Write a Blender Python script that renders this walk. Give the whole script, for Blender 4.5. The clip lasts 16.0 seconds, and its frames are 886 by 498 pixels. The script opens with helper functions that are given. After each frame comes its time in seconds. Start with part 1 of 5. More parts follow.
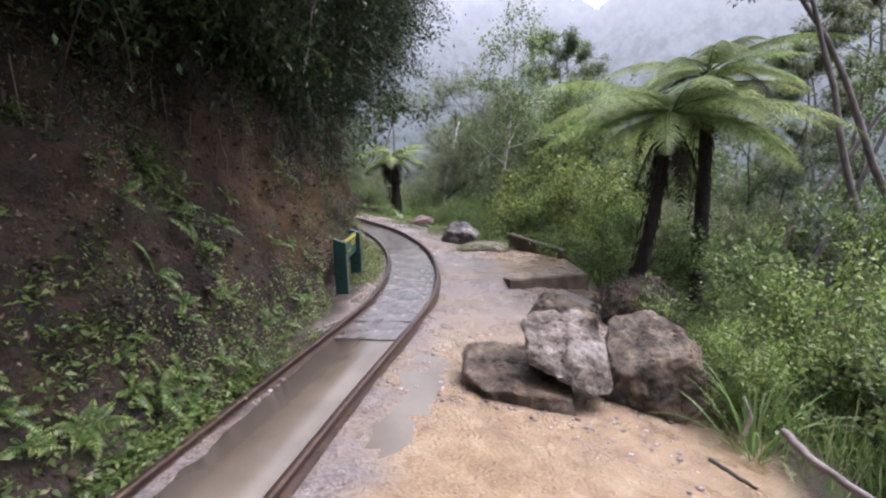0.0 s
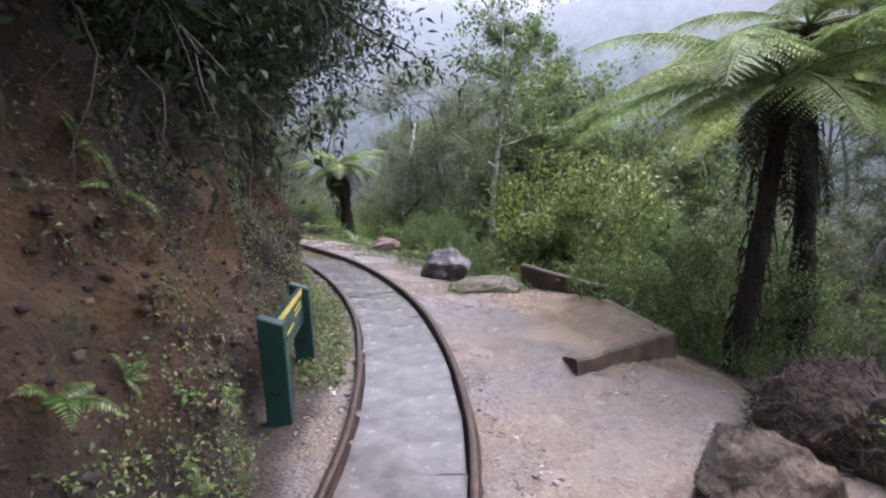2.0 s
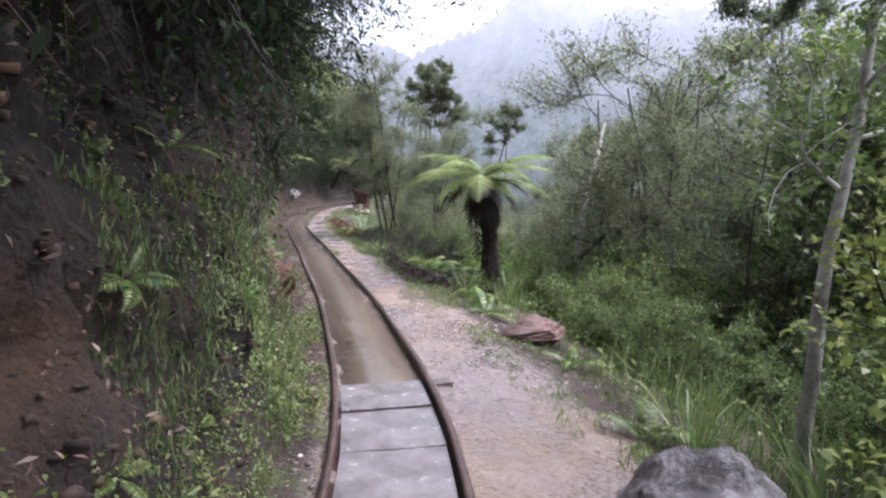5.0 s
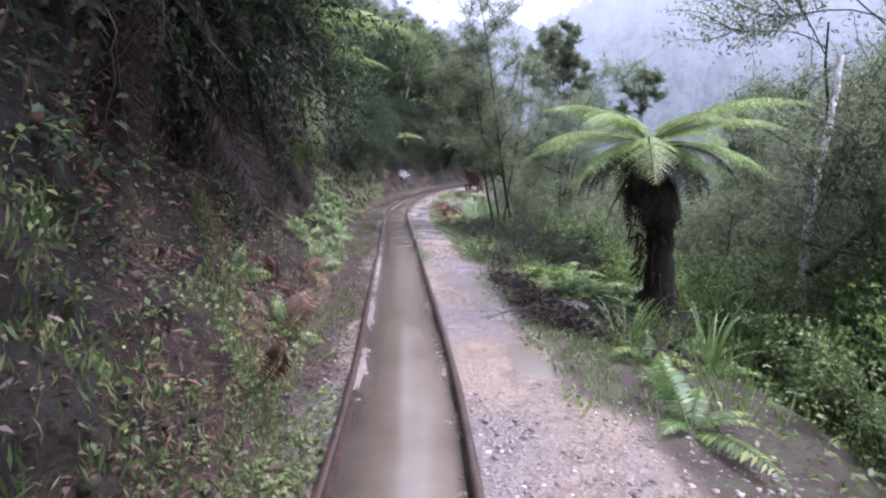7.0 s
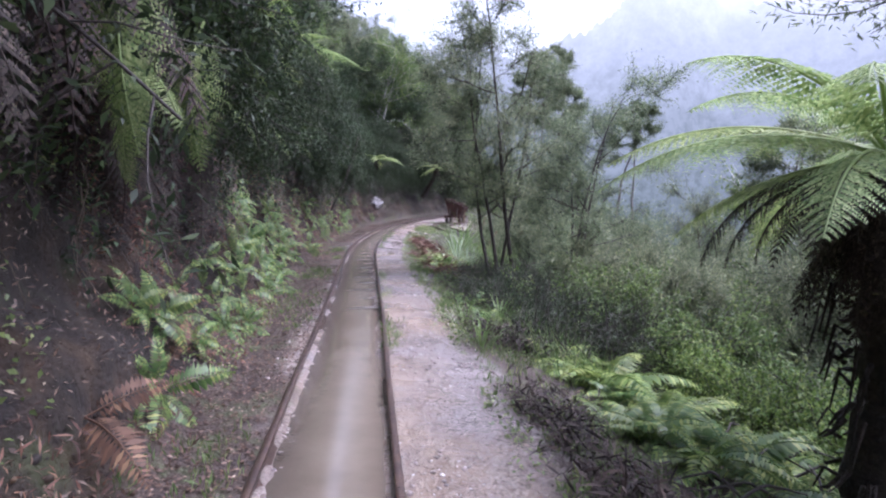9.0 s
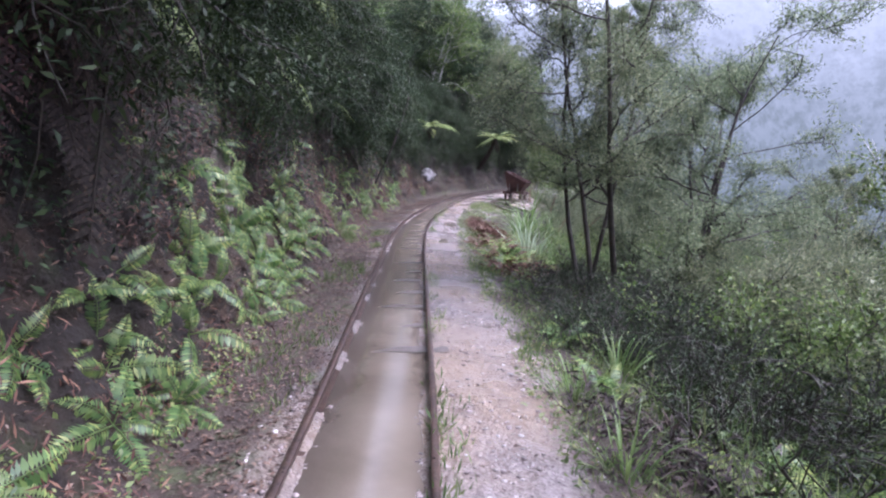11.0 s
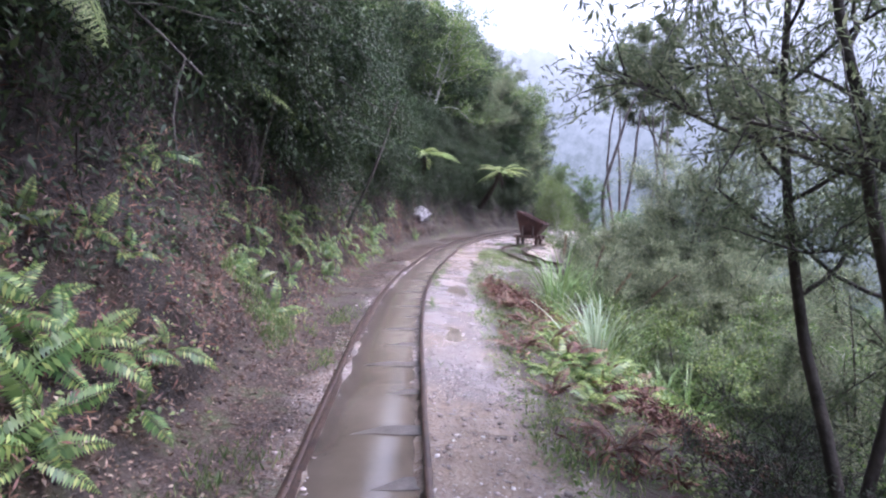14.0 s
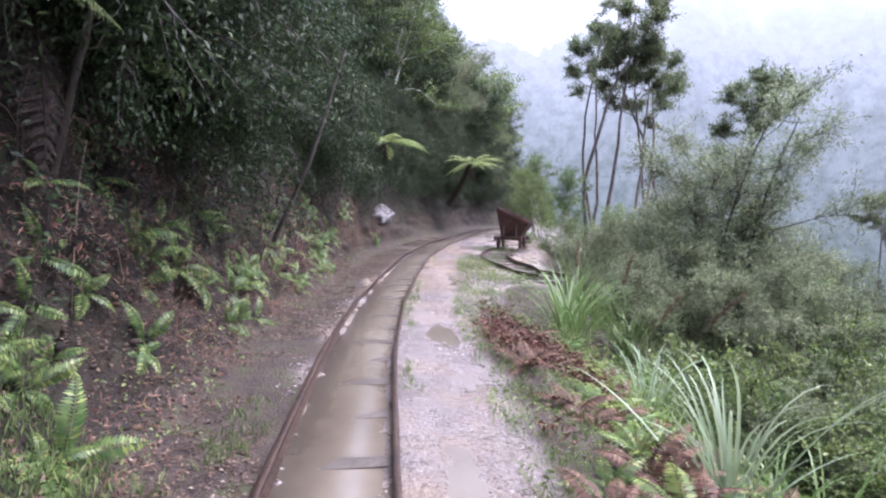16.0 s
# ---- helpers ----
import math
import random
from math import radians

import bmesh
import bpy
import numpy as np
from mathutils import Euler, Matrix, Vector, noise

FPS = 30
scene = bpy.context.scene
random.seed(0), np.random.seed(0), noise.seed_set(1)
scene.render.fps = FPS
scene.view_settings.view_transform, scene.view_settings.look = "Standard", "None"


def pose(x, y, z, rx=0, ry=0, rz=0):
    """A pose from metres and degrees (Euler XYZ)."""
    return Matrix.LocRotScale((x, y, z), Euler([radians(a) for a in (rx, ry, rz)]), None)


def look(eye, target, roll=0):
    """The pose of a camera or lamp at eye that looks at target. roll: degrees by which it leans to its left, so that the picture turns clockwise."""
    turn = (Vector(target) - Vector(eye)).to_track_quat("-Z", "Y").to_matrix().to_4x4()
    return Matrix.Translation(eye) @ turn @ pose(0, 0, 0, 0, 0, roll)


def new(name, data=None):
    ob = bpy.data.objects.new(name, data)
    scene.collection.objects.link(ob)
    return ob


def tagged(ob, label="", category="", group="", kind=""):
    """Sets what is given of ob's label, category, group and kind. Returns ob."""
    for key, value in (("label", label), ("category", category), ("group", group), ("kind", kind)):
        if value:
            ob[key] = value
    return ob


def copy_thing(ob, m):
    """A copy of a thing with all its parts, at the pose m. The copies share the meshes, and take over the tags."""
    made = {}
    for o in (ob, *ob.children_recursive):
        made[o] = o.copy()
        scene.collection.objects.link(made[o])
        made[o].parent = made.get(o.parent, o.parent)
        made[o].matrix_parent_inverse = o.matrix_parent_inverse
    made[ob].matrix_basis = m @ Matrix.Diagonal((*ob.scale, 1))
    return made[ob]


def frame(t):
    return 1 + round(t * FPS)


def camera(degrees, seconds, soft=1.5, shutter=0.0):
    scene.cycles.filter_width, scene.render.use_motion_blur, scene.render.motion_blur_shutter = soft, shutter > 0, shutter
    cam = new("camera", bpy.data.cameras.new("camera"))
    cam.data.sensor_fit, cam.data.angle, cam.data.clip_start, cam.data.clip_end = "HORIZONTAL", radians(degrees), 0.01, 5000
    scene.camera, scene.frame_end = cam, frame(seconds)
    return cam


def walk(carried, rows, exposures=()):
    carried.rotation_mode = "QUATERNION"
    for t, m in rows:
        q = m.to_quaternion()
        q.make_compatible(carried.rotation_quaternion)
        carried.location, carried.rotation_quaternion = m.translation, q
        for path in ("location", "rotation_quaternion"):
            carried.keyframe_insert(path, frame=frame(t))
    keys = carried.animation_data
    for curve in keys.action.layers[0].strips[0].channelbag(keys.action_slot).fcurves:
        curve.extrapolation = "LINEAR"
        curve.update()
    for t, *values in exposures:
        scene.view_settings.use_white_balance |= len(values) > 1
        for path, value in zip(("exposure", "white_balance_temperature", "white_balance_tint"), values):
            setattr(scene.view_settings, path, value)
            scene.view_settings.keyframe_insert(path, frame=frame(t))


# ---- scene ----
cam = camera(76.8, 16.0, soft=2.2)
METRES, EYE, TILT, LEAN, TURN = 24.0, 1.27, -8.0, 2.0, 0.0
ROWS = [
    (0.0, 0.0, 0.0, 0.0, -0.0, 0.0, -0.0),
    (0.5, -0.0057, 0.0295, 0.0046, 6.38, -4.36, -2.98),
    (1.0, -0.0124, 0.0582, 0.0079, 4.11, -4.31, 0.8),
    (1.5, -0.0173, 0.0891, 0.0129, 4.38, -0.02, 3.47),
    (2.0, -0.0196, 0.1184, 0.0154, -5.81, 0.91, 2.42),
    (2.5, -0.0187, 0.1485, 0.018, -11.9, -2.59, 3.71),
    (3.0, -0.0171, 0.182, 0.0229, -8.21, -2.52, -0.82),
    (3.5, -0.0138, 0.215, 0.0274, -4.46, -4.5, 0.5),
    (4.0, -0.0114, 0.2496, 0.0339, 3.84, -2.83, -2.18),
    (4.5, -0.0112, 0.2829, 0.0408, 5.93, -1.09, 0.65),
    (5.0, -0.0127, 0.3172, 0.048, 11.51, 2.53, -2.56),
    (7.5, -0.0612, 0.4775, 0.0697, 24.06, -0.2, -3.14),
    (8.0, -0.0752, 0.5075, 0.073, 23.3, 0.28, -4.02),
    (8.5, -0.0904, 0.5354, 0.0787, 22.93, 2.4, -5.99),
    (9.0, -0.1024, 0.5618, 0.0827, 20.85, 3.15, -5.54),
    (11.5, -0.1671, 0.6763, 0.1016, 27.09, -0.99, -7.29),
    (12.0, -0.1837, 0.703, 0.1053, 27.26, -1.62, -6.28),
    (12.5, -0.1964, 0.7306, 0.1089, 25.63, -2.64, -4.38),
    (13.0, -0.2124, 0.7575, 0.1139, 25.28, 1.04, -4.6),
    (13.5, -0.2255, 0.7841, 0.117, 23.63, 3.7, -5.49),
    (14.0, -0.2415, 0.8111, 0.1216, 24.96, 3.72, -7.86),
    (14.5, -0.2564, 0.8374, 0.1253, 23.64, 2.93, -6.38),
    (15.0, -0.2721, 0.8642, 0.1296, 25.36, 3.18, -7.53),
    (15.5, -0.2866, 0.8903, 0.1336, 21.69, 1.09, -6.42),
    (16.0, -0.3006, 0.9171, 0.1397, 21.06, 3.78, -6.0),
]
walk(cam, [(t, pose(0, 0, EYE, TILT, LEAN, TURN) @ pose(METRES * x, METRES * y, METRES * z, 90 + pitch, roll, yaw)) for t, x, y, z, yaw, pitch, roll in ROWS],
     exposures=[(0.0, 1.18, 5900, 22), (3.0, 1.24, 5600, 22), (5.0, 1.34, 5800, 24), (7.5, 1.42, 5350, 29), (9.0, 1.36, 5350, 29), (11.5, 1.44, 5350, 31), (13.0, 1.62, 5200, 34), (14.0, 1.68, 5350, 30), (16.0, 1.62, 5550, 27)])

# ---- world and sun: an overcast, rainy day in the bush ----
world = bpy.data.worlds.new("overcast_sky")
scene.world = world
world.use_nodes = True
wn = world.node_tree.nodes
sky = wn.new("ShaderNodeTexSky")
sky.sky_type = 'NISHITA'
sky.sun_disc = False
sky.sun_elevation = radians(62)
sky.sun_rotation = radians(60)
sky.dust_density = 7.0
sky.air_density = 1.6
hsv = wn.new("ShaderNodeHueSaturation")
hsv.inputs["Saturation"].default_value = 0.32
world.node_tree.links.new(sky.outputs[0], hsv.inputs["Color"])
world.node_tree.links.new(hsv.outputs[0], wn["Background"].inputs[0])
wn["Background"].inputs[1].default_value = 0.15
sun = new("sun", bpy.data.lights.new("sun", 'SUN'))
sun.data.energy = 1.5
sun.data.angle = radians(40)
sun.data.color = (1.0, 0.97, 0.93)
sun.matrix_world = look((20, 14, 40), (0, 12, 0))

# ---- numeric helpers ----
RNG = np.random.default_rng(7)


def lattice(ix, iy, seed):
    n = (ix.astype(np.int64) * 374761393 + iy.astype(np.int64) * 668265263 + seed * 974634777) & 0xFFFFFFFF
    n = ((n ^ (n >> 13)) * 1274126177) & 0xFFFFFFFF
    return ((n ^ (n >> 16)) & 0xFFFF) / 65535.0


def vnoise(x, y, f, seed=0):
    """Smooth value noise in -1..1 with cells of 1/f metres."""
    x, y = np.asarray(x, float) * f, np.asarray(y, float) * f
    ix, iy = np.floor(x), np.floor(y)
    fx, fy = x - ix, y - iy
    fx, fy = fx * fx * (3 - 2 * fx), fy * fy * (3 - 2 * fy)
    a, b = lattice(ix, iy, seed), lattice(ix + 1, iy, seed)
    c, d = lattice(ix, iy + 1, seed), lattice(ix + 1, iy + 1, seed)
    return 2 * ((a * (1 - fx) + b * fx) * (1 - fy) + (c * (1 - fx) + d * fx) * fy) - 1


def smooth(x, a, b):
    k = np.clip((np.asarray(x, float) - a) / (b - a), 0, 1)
    return k * k * (3 - 2 * k)


# ---- the line of the tramway ----
LINE_Y = (-60, -20, -4, 0, 2, 3.2, 4.5, 5.4, 6.4, 7.5, 8.3, 9.2, 10.4, 11.4, 12.4, 13.4, 14.5, 15.6, 17, 18.1, 19.5, 21.1, 22.3, 24.4, 26.3, 28.5, 31, 34, 37.5, 43, 50, 60, 90)
LINE_X = (-15, -5.4, -2.2, -1.42, -1.03, -.83, -.58, -.43, -.40, -.46, -.58, -.78, -1.14, -1.56, -2.05, -2.54, -3.13, -3.74, -4.51, -5.10, -5.88, -6.77, -7.44, -8.58, -9.54, -10.52, -11.45, -12.50, -13.36, -14.1, -14.6, -15.4, -20.0)
FINE_Y = np.linspace(-60, 90, 3001)
FINE_X = np.interp(FINE_Y, LINE_Y, LINE_X)
KERNEL = np.exp(-np.linspace(-2, 2, 33) ** 2)
FINE_X[100:-100] = np.convolve(FINE_X, KERNEL / KERNEL.sum(), 'same')[100:-100]


def line_x(y):
    return np.interp(y, FINE_Y, FINE_X)


def line_slope(y):
    return (line_x(np.asarray(y) + 0.1) - line_x(np.asarray(y) - 0.1)) / 0.2


def grade(y):
    y = np.minimum(np.asarray(y, float), 46)
    return 0.015 * ((y - 6) + np.sqrt((y - 6) ** 2 + 4)) - 0.005 + 0.006 * ((y - 27) + np.sqrt((y - 27) ** 2 + 4))- 0.0004


# ---- the lie of the land: bank on one hand, falling slope on the other ----
BANK_A = (0, .3, 1, 2, 3, 4.5, 6, 8, 20, 60, 500)
STEEP_U, STEEP_Z = (0, .10, .27, .58, .95, .30, .60, 2.6, 13, 50, 500), (0, .29, .95, 1.9, 2.7, 3.75, 4.9, 6.6, 13, 30, 60)
STEEP_OUT = np.maximum.accumulate(np.array(STEEP_U)) + np.arange(11) * 1e-4
EASY_U, EASY_Z = (0, .24, .58, .90, 1.12, 1.50, 2.4, 4.3, 15, 50, 500), (0, .14, .70, 1.65, 2.55, 3.9, 5.1, 6.4, 13, 30, 60)
FALL_U = (0, .36, .8, 1.2, 1.7, 2.3, 3, 4, 6, 10, 20, 45, 80, 200, 600)
FALL_WIDE = (0, -.02, -.10, -.17, -.24, -.36, -.50, -1.1, -2.3, -4.5, -8, -11, -14, -16, -18)
FALL_NEAR = (0, -.005, -.02, -.05, -.16, -.36, -.70, -1.4, -3.0, -5.5, -9, -12, -14, -16, -18)
FALL_PAD = (0, -.005, -.01, -.02, -.04, -.08, -.25, -1.1, -3, -5.5, -9, -12, -14, -16, -18)


def foot(y):
    return np.interp(y, (-5, 2.7, 5, 5.6, 7.0, 7.6, 8.2, 11, 14, 18, 20, 26, 40), (.5, .52, .62, .82, .80, .64, .62, .58, .78, .92, 1.0, 1.05, 1.1))


def bank_at(y, a):
    """Offset from the line and height above the grade, a metres up the bank."""
    w = smooth(y, 10.5, 14.5)
    u = np.interp(a, BANK_A, STEEP_U) * (1 - w) + np.interp(a, BANK_A, EASY_U) * w
    z = np.interp(a, BANK_A, STEEP_Z) * (1 - w) + np.interp(a, BANK_A, EASY_Z) * w
    k = smooth(a, .15, .7) * (1 - smooth(a, 9, 14))
    bump = vnoise(y, a, 0.55, 3) * .16 + vnoise(y, a, 1.6, 4) * .11 + vnoise(y, a, 4.2, 5) * .07 + vnoise(y, a, 8, 6) * .06
    bump += -.62 * np.exp(-((y - 7.7) / .38) ** 2 - ((a - 1.3) / .34) ** 2)
    bump += .25 * np.exp(-((y - 11.0) / .8) ** 2) * smooth(a, .4, 1.5)
    bump += .55 * np.exp(-((y - 14.9) / 2.2) ** 2) * smooth(a, 1.3, 3.0)
    return -foot(y) - u + bump * k, z + bump * k * .25


def fall_at(y, u):
    near = smooth(y, 10.8, 13.5)
    pad = smooth(y, 29.5, 32) * (1 - smooth(y, 42, 46))
    z = np.interp(u, FALL_U, FALL_WIDE) * (1 - near) + np.interp(u, FALL_U, FALL_NEAR) * near * (1 - pad) + np.interp(u, FALL_U, FALL_PAD) * near * pad
    z = z + smooth(u, 1.6, 3.5) * (vnoise(u, y, .35, 8) * .25 + vnoise(u, y, 1.3, 9) * .08)
    # the clay deck held up by the two low walls of the drain
    x = line_x(y) + u
    side = (y - 6.45) * .822 - (x - .70) * .570
    inside = smooth(side, -.05, .05) * (1 - smooth(x, 1.74, 1.84)) * (1 - smooth((y - 9.2) * .814 + (x - 1.10) * .581, -.02, .05)) * (1 - smooth(y, 9.0, 9.6))
    deck = -.035 - .10 * np.clip((x - .70) / 1.08, 0, 1) - grade(y)
    return z + np.maximum(deck - z, 0) * inside


PUDDLES = [(3.1, .62, .9, .20), (14.3, .95, .45, .16), (24.9, .74, .42, .16), (27.4, .82, .45, .17), (31.2, 1.0, .6, .28)]


def ground_z(x, y):
    """Height of the bare ground at a place."""
    x, y = np.asarray(x, float), np.asarray(y, float)
    u = x - line_x(y)
    k = 1 - smooth(np.abs(u), 1.5, 4)
    between = np.exp(-(u / .31) ** 8)
    bumps = (1 - .75 * between) * (vnoise(x, y, 2.2, 11) * .012 + vnoise(x, y, 6, 12) * .010 + vnoise(x, y, 15, 13) * .006) * (.35 + .65 * k)
    z = np.where(u > 0, fall_at(y, np.maximum(u, 0)), 0) + bumps - (.030 + .012 * smooth(y, 3.2, 4.2) - .004 * smooth(y, 20, 24)) * between
    for py, pu, ry, ru in PUDDLES:
        r = ((y - py) / ry) ** 2 + ((u - pu) / ru) ** 2
        z = z - .028 * np.exp(-r)
    # left of the track: verge, then the bank as a height over the offset
    left = np.maximum(-u - foot(y), 0)
    w = smooth(y, 10.5, 14.5)
    zl = np.interp(left, STEEP_OUT, STEEP_Z) * (1 - w) + np.interp(left, EASY_U, EASY_Z) * w
    return grade(y) + z + np.where(u < 0, zl, 0)


def bank_point(y, a):
    u, z = bank_at(np.asarray(y, float), np.asarray(a, float))
    return np.stack([line_x(y) + u, np.asarray(y, float), grade(y) + z], -1)


# ---- mesh helpers ----
def quad_mesh(name, verts, quads, mat, smooth_shade=False):
    verts, quads = np.ascontiguousarray(verts, np.float32), np.ascontiguousarray(quads, np.int32)
    me = bpy.data.meshes.new(name)
    me.vertices.add(len(verts))
    me.vertices.foreach_set("co", verts.ravel())
    me.loops.add(quads.size)
    me.loops.foreach_set("vertex_index", quads.ravel())
    me.polygons.add(len(quads))
    me.polygons.foreach_set("loop_start", np.arange(0, quads.size, 4, dtype=np.int32))
    if smooth_shade:
        me.polygons.foreach_set("use_smooth", np.ones(len(quads), bool))
    me.update(calc_edges=True)
    me.materials.append(mat)
    return me


def bm_mesh(name, bm, mat, smooth_shade=False):
    me = bpy.data.meshes.new(name)
    bmesh.ops.recalc_face_normals(bm, faces=bm.faces)
    bm.to_mesh(me)
    bm.free()
    if smooth_shade:
        for p in me.polygons:
            p.use_smooth = True
    me.materials.append(mat)
    return me


def part(name, me, parent, label=""):
    ob = new(name, me)
    ob.parent = parent
    if label:
        ob["label"] = label
    return ob


class Quads:
    """Collects quads: tubes and leaves."""

    def __init__(self):
        self.v, self.q, self.n = [], [], 0

    def add(self, v, q):
        self.v.append(np.asarray(v, float).reshape(-1, 3))
        self.q.append(np.asarray(q, int).reshape(-1, 4) + self.n)
        self.n += len(self.v[-1])

    def tube(self, pts, radii, sides=6):
        pts = np.asarray(pts, float)
        radii = np.broadcast_to(np.asarray(radii, float), (len(pts),))
        d = np.gradient(pts, axis=0)
        d /= np.linalg.norm(d, axis=1, keepdims=True) + 1e-9
        ref = np.array([1.0, 0, 0]) if abs(d[:, 0]).mean() < .8 else np.array([0, 1.0, 0])
        e1 = np.cross(d, ref)
        e1 /= np.linalg.norm(e1, axis=1, keepdims=True) + 1e-9
        e2 = np.cross(d, e1)
        ang = np.linspace(0, 2 * np.pi, sides, endpoint=False)
        ring = pts[:, None] + radii[:, None, None] * (np.cos(ang)[None, :, None] * e1[:, None] + np.sin(ang)[None, :, None] * e2[:, None])
        i, j = np.meshgrid(np.arange(len(pts) - 1), np.arange(sides), indexing="ij")
        a = i * sides + j
        b = i * sides + (j + 1) % sides
        self.add(ring.reshape(-1, 3), np.stack([a, b, b + sides, a + sides], -1).reshape(-1, 4))

    def leaves(self, p, d, n, length, width, fold=.15):
        p, d, n = (np.asarray(k, float) for k in (p, d, n))
        d = d / (np.linalg.norm(d, axis=1, keepdims=True) + 1e-9)
        s = np.cross(d, n)
        s /= np.linalg.norm(s, axis=1, keepdims=True) + 1e-9
        up = np.cross(s, d)
        L, W = np.reshape(length, (-1, 1)) * np.ones((len(p), 1)), np.reshape(width, (-1, 1)) * np.ones((len(p), 1))
        v = np.stack([p, p + d * L * .42 + s * W / 2 + up * W * fold, p + d * L - up * L * .12, p + d * L * .42 - s * W / 2 + up * W * fold], 1)
        self.add(v.reshape(-1, 3), np.arange(len(p) * 4).reshape(-1, 4))

    def mesh(self, name, mat, smooth_shade=False):
        return quad_mesh(name, np.concatenate(self.v), np.concatenate(self.q), mat, smooth_shade)


def box(bm, x0, x1, y0, y1, z0, z1, m=None):
    g = bmesh.ops.create_cube(bm, size=1)["verts"]
    for v in g:
        v.co = Vector((x0 + (v.co.x + .5) * (x1 - x0), y0 + (v.co.y + .5) * (y1 - y0), z0 + (v.co.z + .5) * (z1 - z0)))
    if m is not None:
        bmesh.ops.transform(bm, matrix=m, verts=g)
    return g


def bevelled(bm, w, segments=1):
    bmesh.ops.bevel(bm, geom=bm.edges[:], offset=w, segments=segments, affect='EDGES')
    return bm


# ---- materials ----
def material(name):
    m = bpy.data.materials.new(name)
    m.use_nodes = True
    nt = m.node_tree
    return m, nt, nt.nodes["Principled BSDF"]


def coords(nt):
    return nt.nodes.new("ShaderNodeTexCoord").outputs["Object"]


def noise_node(nt, vec, scale, detail=6, rough=.6):
    n = nt.nodes.new("ShaderNodeTexNoise")
    n.inputs["Scale"].default_value, n.inputs["Detail"].default_value, n.inputs["Roughness"].default_value = scale, detail, rough
    if vec is not None:
        nt.links.new(vec, n.inputs["Vector"])
    return n.outputs["Fac"]


def ramp(nt, fac, stops):
    r = nt.nodes.new("ShaderNodeValToRGB")
    while len(r.color_ramp.elements) < len(stops):
        r.color_ramp.elements.new(.5)
    for e, (p, c) in zip(r.color_ramp.elements, stops):
        e.position, e.color = p, (*c, 1) if len(c) == 3 else c
    nt.links.new(fac, r.inputs[0])
    return r.outputs[0]


def grey(nt, fac, a, b, lo=0.3, hi=0.7):
    n = nt.nodes.new("ShaderNodeMapRange")
    n.inputs["From Min"].default_value, n.inputs["From Max"].default_value = lo, hi
    n.inputs["To Min"].default_value, n.inputs["To Max"].default_value = a, b
    nt.links.new(fac, n.inputs[0])
    return n.outputs[0]


def mix(nt, fac, a, b):
    n = nt.nodes.new("ShaderNodeMix")
    n.data_type = 'RGBA'
    for s, val in ((n.inputs[0], fac), (n.inputs[6], a), (n.inputs[7], b)):
        if isinstance(val, bpy.types.NodeSocket):
            nt.links.new(val, s)
        elif isinstance(val, tuple):
            s.default_value = (*val, 1)
        else:
            s.default_value = val
    return n.outputs[2]


def bump(nt, height, strength, distance, bsdf):
    n = nt.nodes.new("ShaderNodeBump")
    n.inputs["Strength"].default_value, n.inputs["Distance"].default_value = strength, distance
    nt.links.new(height, n.inputs["Height"])
    nt.links.new(n.outputs[0], bsdf.inputs["Normal"])


def attribute(nt, name):
    n = nt.nodes.new("ShaderNodeAttribute")
    n.attribute_name = name
    return n.outputs["Fac"]


def simple(name, c1, c2, scale=8, rough=(.4, .7), metal=0, bump_scale=40, bump_h=.004, strength=.6):
    m, nt, b = material(name)
    co = coords(nt)
    f = noise_node(nt, co, scale)
    nt.links.new(ramp(nt, f, [(.32, c1), (.68, c2)]), b.inputs["Base Color"])
    nt.links.new(grey(nt, noise_node(nt, co, scale * 2.3), *rough), b.inputs["Roughness"])
    b.inputs["Metallic"].default_value = metal
    bump(nt, noise_node(nt, co, bump_scale, 8, .65), strength, bump_h, b)
    return m


def leaf_material(name, stops, rough=.38, through_light=.3, wet=.5):
    m, nt, b = material(name)
    g = nt.nodes.new("ShaderNodeNewGeometry")
    c = ramp(nt, g.outputs["Random Per Island"], stops)
    big = noise_node(nt, coords(nt), 1.4, 3)
    hs = nt.nodes.new("ShaderNodeHueSaturation")
    nt.links.new(c, hs.inputs["Color"])
    nt.links.new(grey(nt, big, .65, 1.35), hs.inputs["Value"])
    o = nt.nodes.new("ShaderNodeObjectInfo")
    nt.links.new(grey(nt, o.outputs["Random"], .485, .515, 0, 1), hs.inputs["Hue"])
    nt.links.new(hs.outputs[0], b.inputs["Base Color"])
    b.inputs["Roughness"].default_value = rough
    b.inputs["Specular IOR Level"].default_value = wet
    t = nt.nodes.new("ShaderNodeBsdfTranslucent")
    nt.links.new(hs.outputs[0], t.inputs[0])
    ms = nt.nodes.new("ShaderNodeMixShader")
    ms.inputs[0].default_value = through_light
    nt.links.new(b.outputs[0], ms.inputs[1])
    nt.links.new(t.outputs[0], ms.inputs[2])
    nt.links.new(ms.outputs[0], nt.nodes["Material Output"].inputs["Surface"])
    return m


